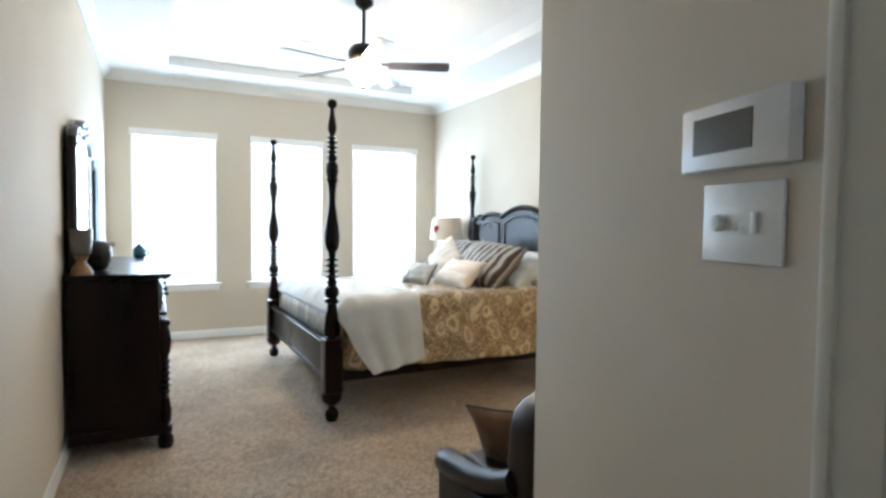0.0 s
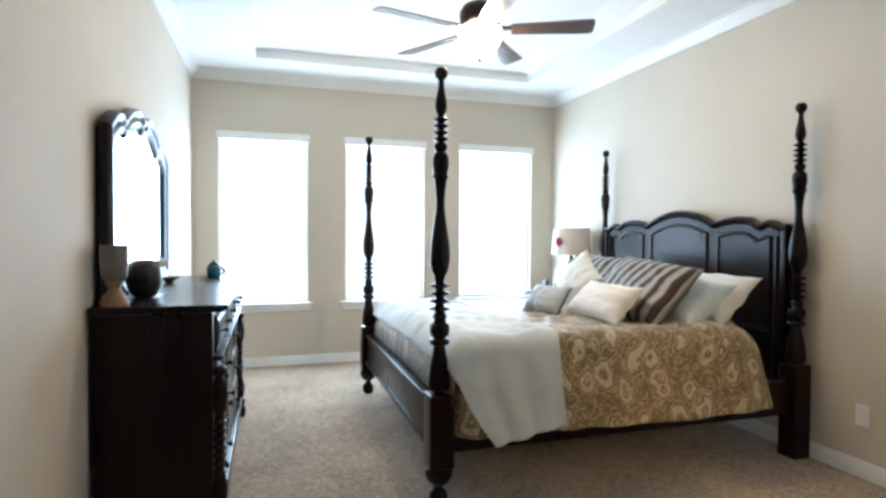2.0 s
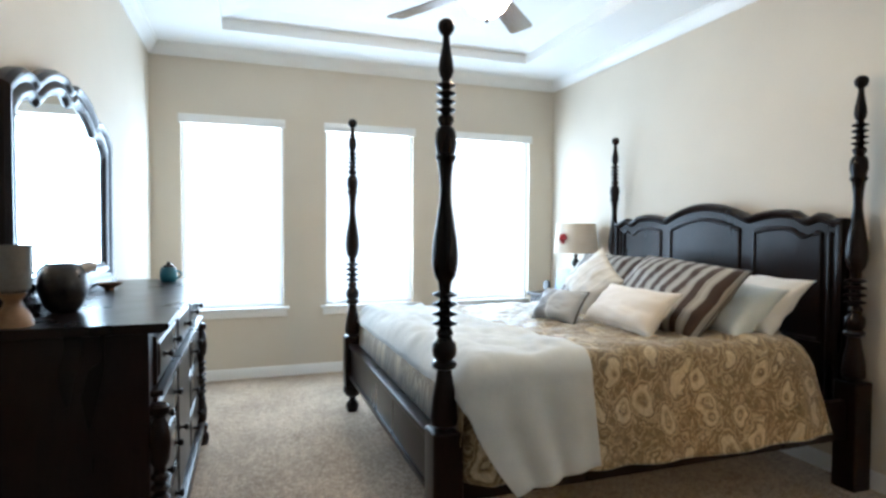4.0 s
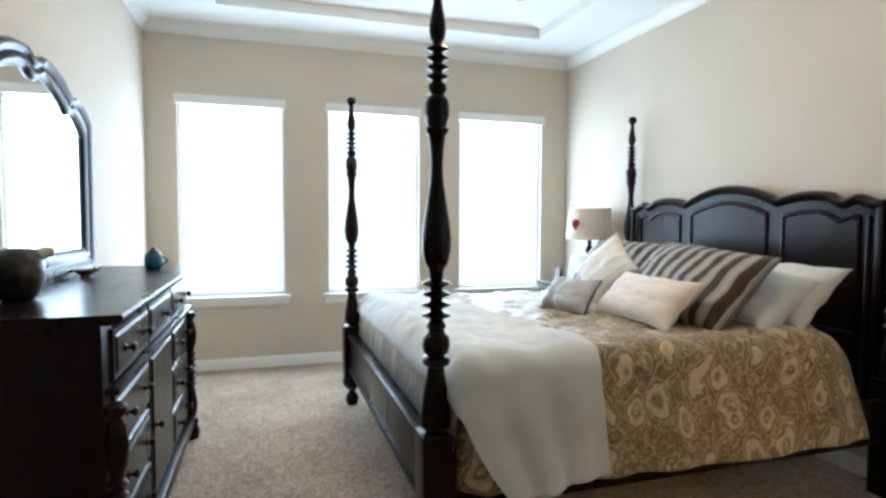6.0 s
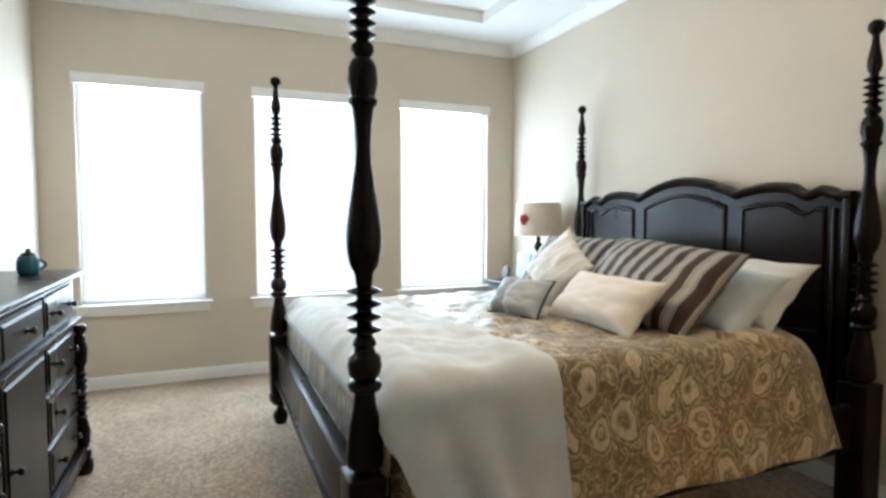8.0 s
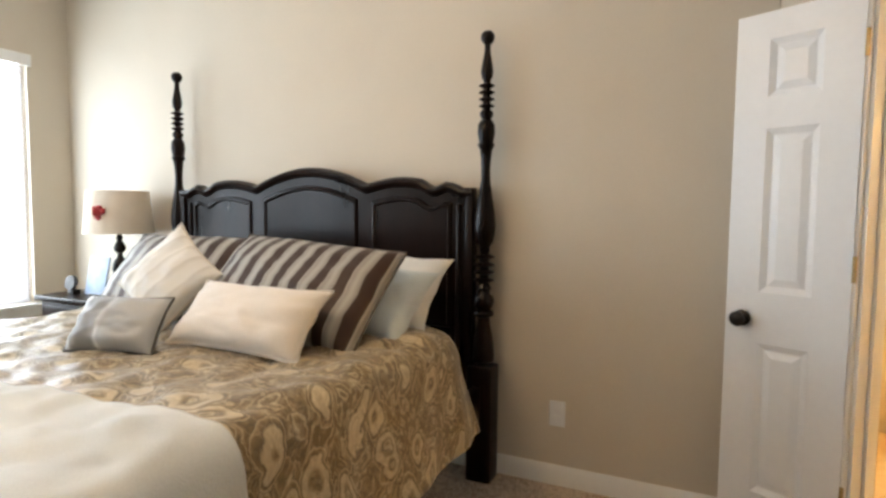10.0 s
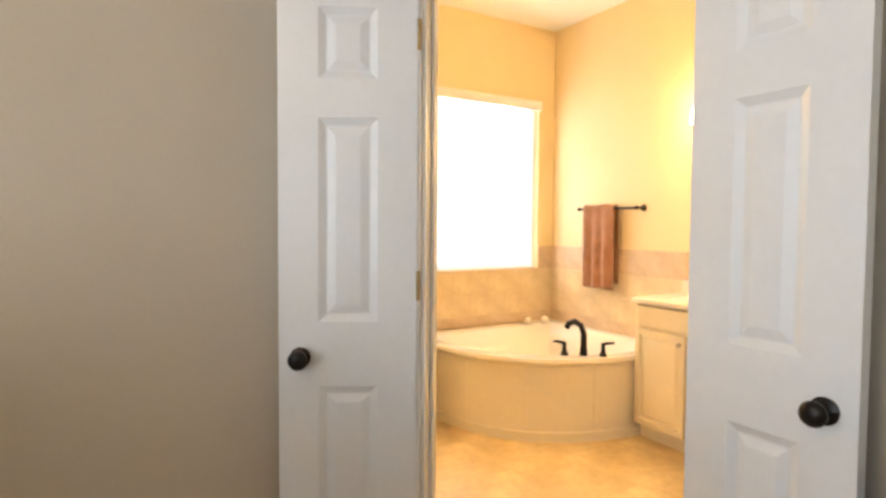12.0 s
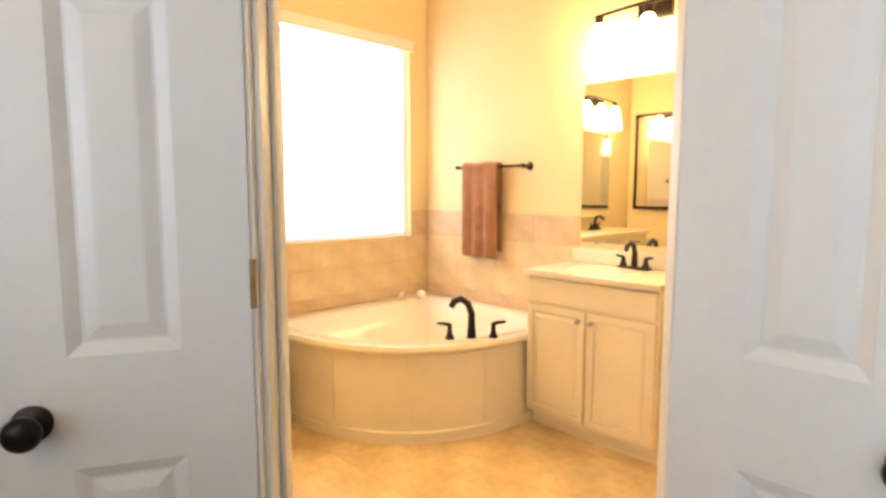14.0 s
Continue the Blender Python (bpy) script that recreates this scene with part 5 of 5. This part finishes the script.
def vanity_light(name, m, label):
    t = thing(name, m, label, "wall lamp", group="vanity lights")
    bm = B()
    box(bm, -0.09, 0.001, 0.02, 0.09, 0.030, 0.12, 0.006)
    part("back_plate", bm, BRONZE, t, local=True)
    bm = B()
    tube(bm, [(-0.30, 0.09, 0.075), (-0.1, 0.085, 0.09), (0, 0.07, 0.095), (0.1, 0.085, 0.09), (0.30, 0.09, 0.075)], 0.010, 8)
    tube(bm, [(0, 0.02, 0.08), (0, 0.075, 0.095)], 0.012, 8)
    part("arm", bm, BRONZE, t, local=True, smooth=60)
    for x in (-0.27, 0.0, 0.27):
        bm = B()
        lathe(bm, [(0.001, 0.03), (0.022, 0.03), (0.024, 0.07), (0.001, 0.075)], 16, (x, 0.095, 0))
        h = part("socket", bm, BRONZE, t, local=True, smooth=50)
        bm = B()
        lathe(bm, [(0.022, 0.030), (0.040, 0.0), (0.058, -0.09), (0.072, -0.19), (0.069, -0.19), (0.055, -0.09), (0.037, 0.0), (0.020, 0.026)], 24, (x, 0.095, 0))
        part("glass_shade", bm, BATHGLOW, h, "lit frosted glass shade", local=True, smooth=60)
    return t


vanity_light("vanity_light", pose(3.47, BY, 2.10), "bronze three-light vanity lamp with lit glass shades")
vanity_light("vanity_light", pose(BX, 1.80, 2.08, 0, 0, 90), "bronze three-light vanity lamp with lit glass shades")

fm = thing("framed_mirror", (4.75, 2.6, 1.1), "tall mirror in a dark bronze frame on the bathroom wall", "mirror", group="bathroom mirrors")
bm = B()
for b in ((4.42, 2.575, 1.06, 4.45, 2.598, 2.08), (5.08, 2.575, 1.06, 5.11, 2.598, 2.08), (4.45, 2.575, 1.06, 5.08, 2.598, 1.09), (4.45, 2.575, 2.05, 5.08, 2.598, 2.08)):
    box(bm, *b, 0.004)
part("frame", bm, BRONZE, fm)
bm = B()
box(bm, 4.448, 2.585, 1.088, 5.082, 2.592, 2.052)
part("glass", bm, MIRROR, fm, smooth=0)

# towel bar with towel
tb = thing("towel_bar", (4.57, BY, 1.42), "dark bronze towel bar on the wall over the tub", "towel bar")
bm = B()
tube(bm, [(4.255, BY + 0.065, 1.412), (4.79, BY + 0.065, 1.412)], 0.009, 10)
part("bar", bm, BRONZE, tb, smooth=60)
for x in (4.245, 4.80):
    bm = B()
    lathe(bm, [(0.001, 0), (0.026, 0), (0.024, 0.008), (0.012, 0.018), (0.010, 0.05), (0.015, 0.062), (0.015, 0.076), (0.001, 0.08)], 14)
    bmesh.ops.transform(bm, matrix=pose(x, BY + 0.001, 1.412, -90), verts=bm.verts)
    part("bracket", bm, BRONZE, tb, smooth=50)


def hung_towel(name, m, w, front, back, material, label, category="towel", folds=3.0, amp=0.010, taper=0.0):
    """A towel over a bar that runs along local x at the origin; y to the room."""
    bm = B()
    nu, path = 22, []
    for k in range(13):
        path.append((-0.022, -back + back * k / 12))
    for k in range(1, 8):
        a = math.pi * k / 8
        path.append((-0.022 * math.cos(a), 0.022 * math.sin(a)))
    for k in range(25):
        path.append((0.022, -front * k / 24))
    g = []
    for i in range(nu + 1):
        u = i / nu - 0.5
        g.append([bm.verts.new((u * w * (1 - taper * max(0, 1 + z / front)), y + (amp * math.sin(folds * 6.28 * u + 0.6) + 0.004 * noise.noise((u * 9, z * 4, 2))) * min(1, max(0, -z) / front * 1.6 + 0.15) * (1 if y > 0 else 0.4), z - 0.004 * math.sin(9 * u))) for y, z in path])
    for i in range(nu):
        for j in range(len(path) - 1):
            bm.faces.new((g[i][j], g[i + 1][j], g[i + 1][j + 1], g[i][j + 1]))
    ob = single(name, bm, material, label, category, smooth=180)
    ob.matrix_world = m
    md = ob.modifiers.new("thickness", "SOLIDIFY")
    md.thickness = 0.009
    return ob


hung_towel("bath_towel", pose(4.585, BY + 0.065, 1.412), 0.30, 0.585, 0.54, TOWEL, "rust-brown terry towel hung over the bar")
tr = thing("towel_ring", (BX, 0.93, 1.36), "bronze towel ring on the wall beside the window", "towel ring")
bm = B()
lathe(bm, [(0.001, 0), (0.024, 0), (0.020, 0.012), (0.010, 0.03), (0.010, 0.05), (0.001, 0.052)], 14)
bmesh.ops.transform(bm, matrix=pose(BX - 0.001, 0.93, 1.355, 0, -90, 0), verts=bm.verts)
part("mount", bm, BRONZE, tr, smooth=50)
bm = B()
tube(bm, [(BX - 0.05, 0.93 + 0.08 * math.sin(2 * math.pi * k / 24), 1.285 + 0.075 * math.cos(2 * math.pi * k / 24)) for k in range(25)], 0.005, 8)
part("ring", bm, BRONZE, tr, smooth=60)
hung_towel("hand_towel", pose(BX - 0.05, 0.93, 1.215, 0, 0, 90), 0.22, 0.28, 0.24, LEAFY, "dark patterned hand towel hung through the ring", "towel", 2.0, 0.016, 0.45)

# bathroom tiles: four courses on the two walls round the tub, cut at their ends
def tile_course(z0, z1, lo, hi, first, material, owner, at):
    """Tiles from lo to hi, the joints at first plus whole widths; at(u, z) places a tile's corner."""
    w, meshes = 0.325, {}
    u = first
    while u < hi - 0.004:
        a, b = max(u, lo), min(u + w, hi)
        if b - a > 0.012:
            key = round(b - a, 3)
            if key not in meshes:
                bm = B()
                box(bm, 0.0004, 0.0, 0.0, b - a - 0.0004, 0.009, z1 - z0, 0.0006, 1)
                meshes[key] = mesh_of("tile", bm, material, 0)
            t = new("tile", meshes[key])
            t.parent = bpy.data.objects[owner]
            t.matrix_world = at(a, z0)
        u += w


for r, (z0, z1) in enumerate(((0.506, 0.586), (0.587, 0.762), (0.763, 0.936), (0.937, 1.118))):
    stone = TILE_PINK if r in (0, 3) else TILE
    shift = 0.16 if r % 2 else 0.0
    tile_course(z0, z1, 3.885, BX - 0.011, 3.70 - shift, stone, "wall_bath_south", lambda u, z: pose(u, BY + 0.001, z))
    tile_course(z0, z1, BY + 0.011, BWIN[0] - 0.004 if r == 3 else 0.92, BY - shift, stone, "wall_bath_east", lambda u, z: pose(BX - 0.001, u, z, 0, 0, 90))
bm = B()
box(bm, 0, 0, 0, 0.448, 0.448, 0.0035, 0.0008, 1)
me = mesh_of("tile", bm, FTILE, 0)
for i in range(-3, 8):
    for j in range(-2, 7):
        x, y = 3.0 + i * 0.45, -0.44 + j * 0.45
        cx, cy = x + 0.22, y + 0.22
        if cx < 2.7 or x + 0.445 > BX - 0.001 or cy > 2.4 or cx - cy < 0.95 and cx < 3.6 or cx - cy < 0.95:
            continue
        t = new("tile", me)
        t.parent = bath_floor
        t.location = (x, y, -0.0035)
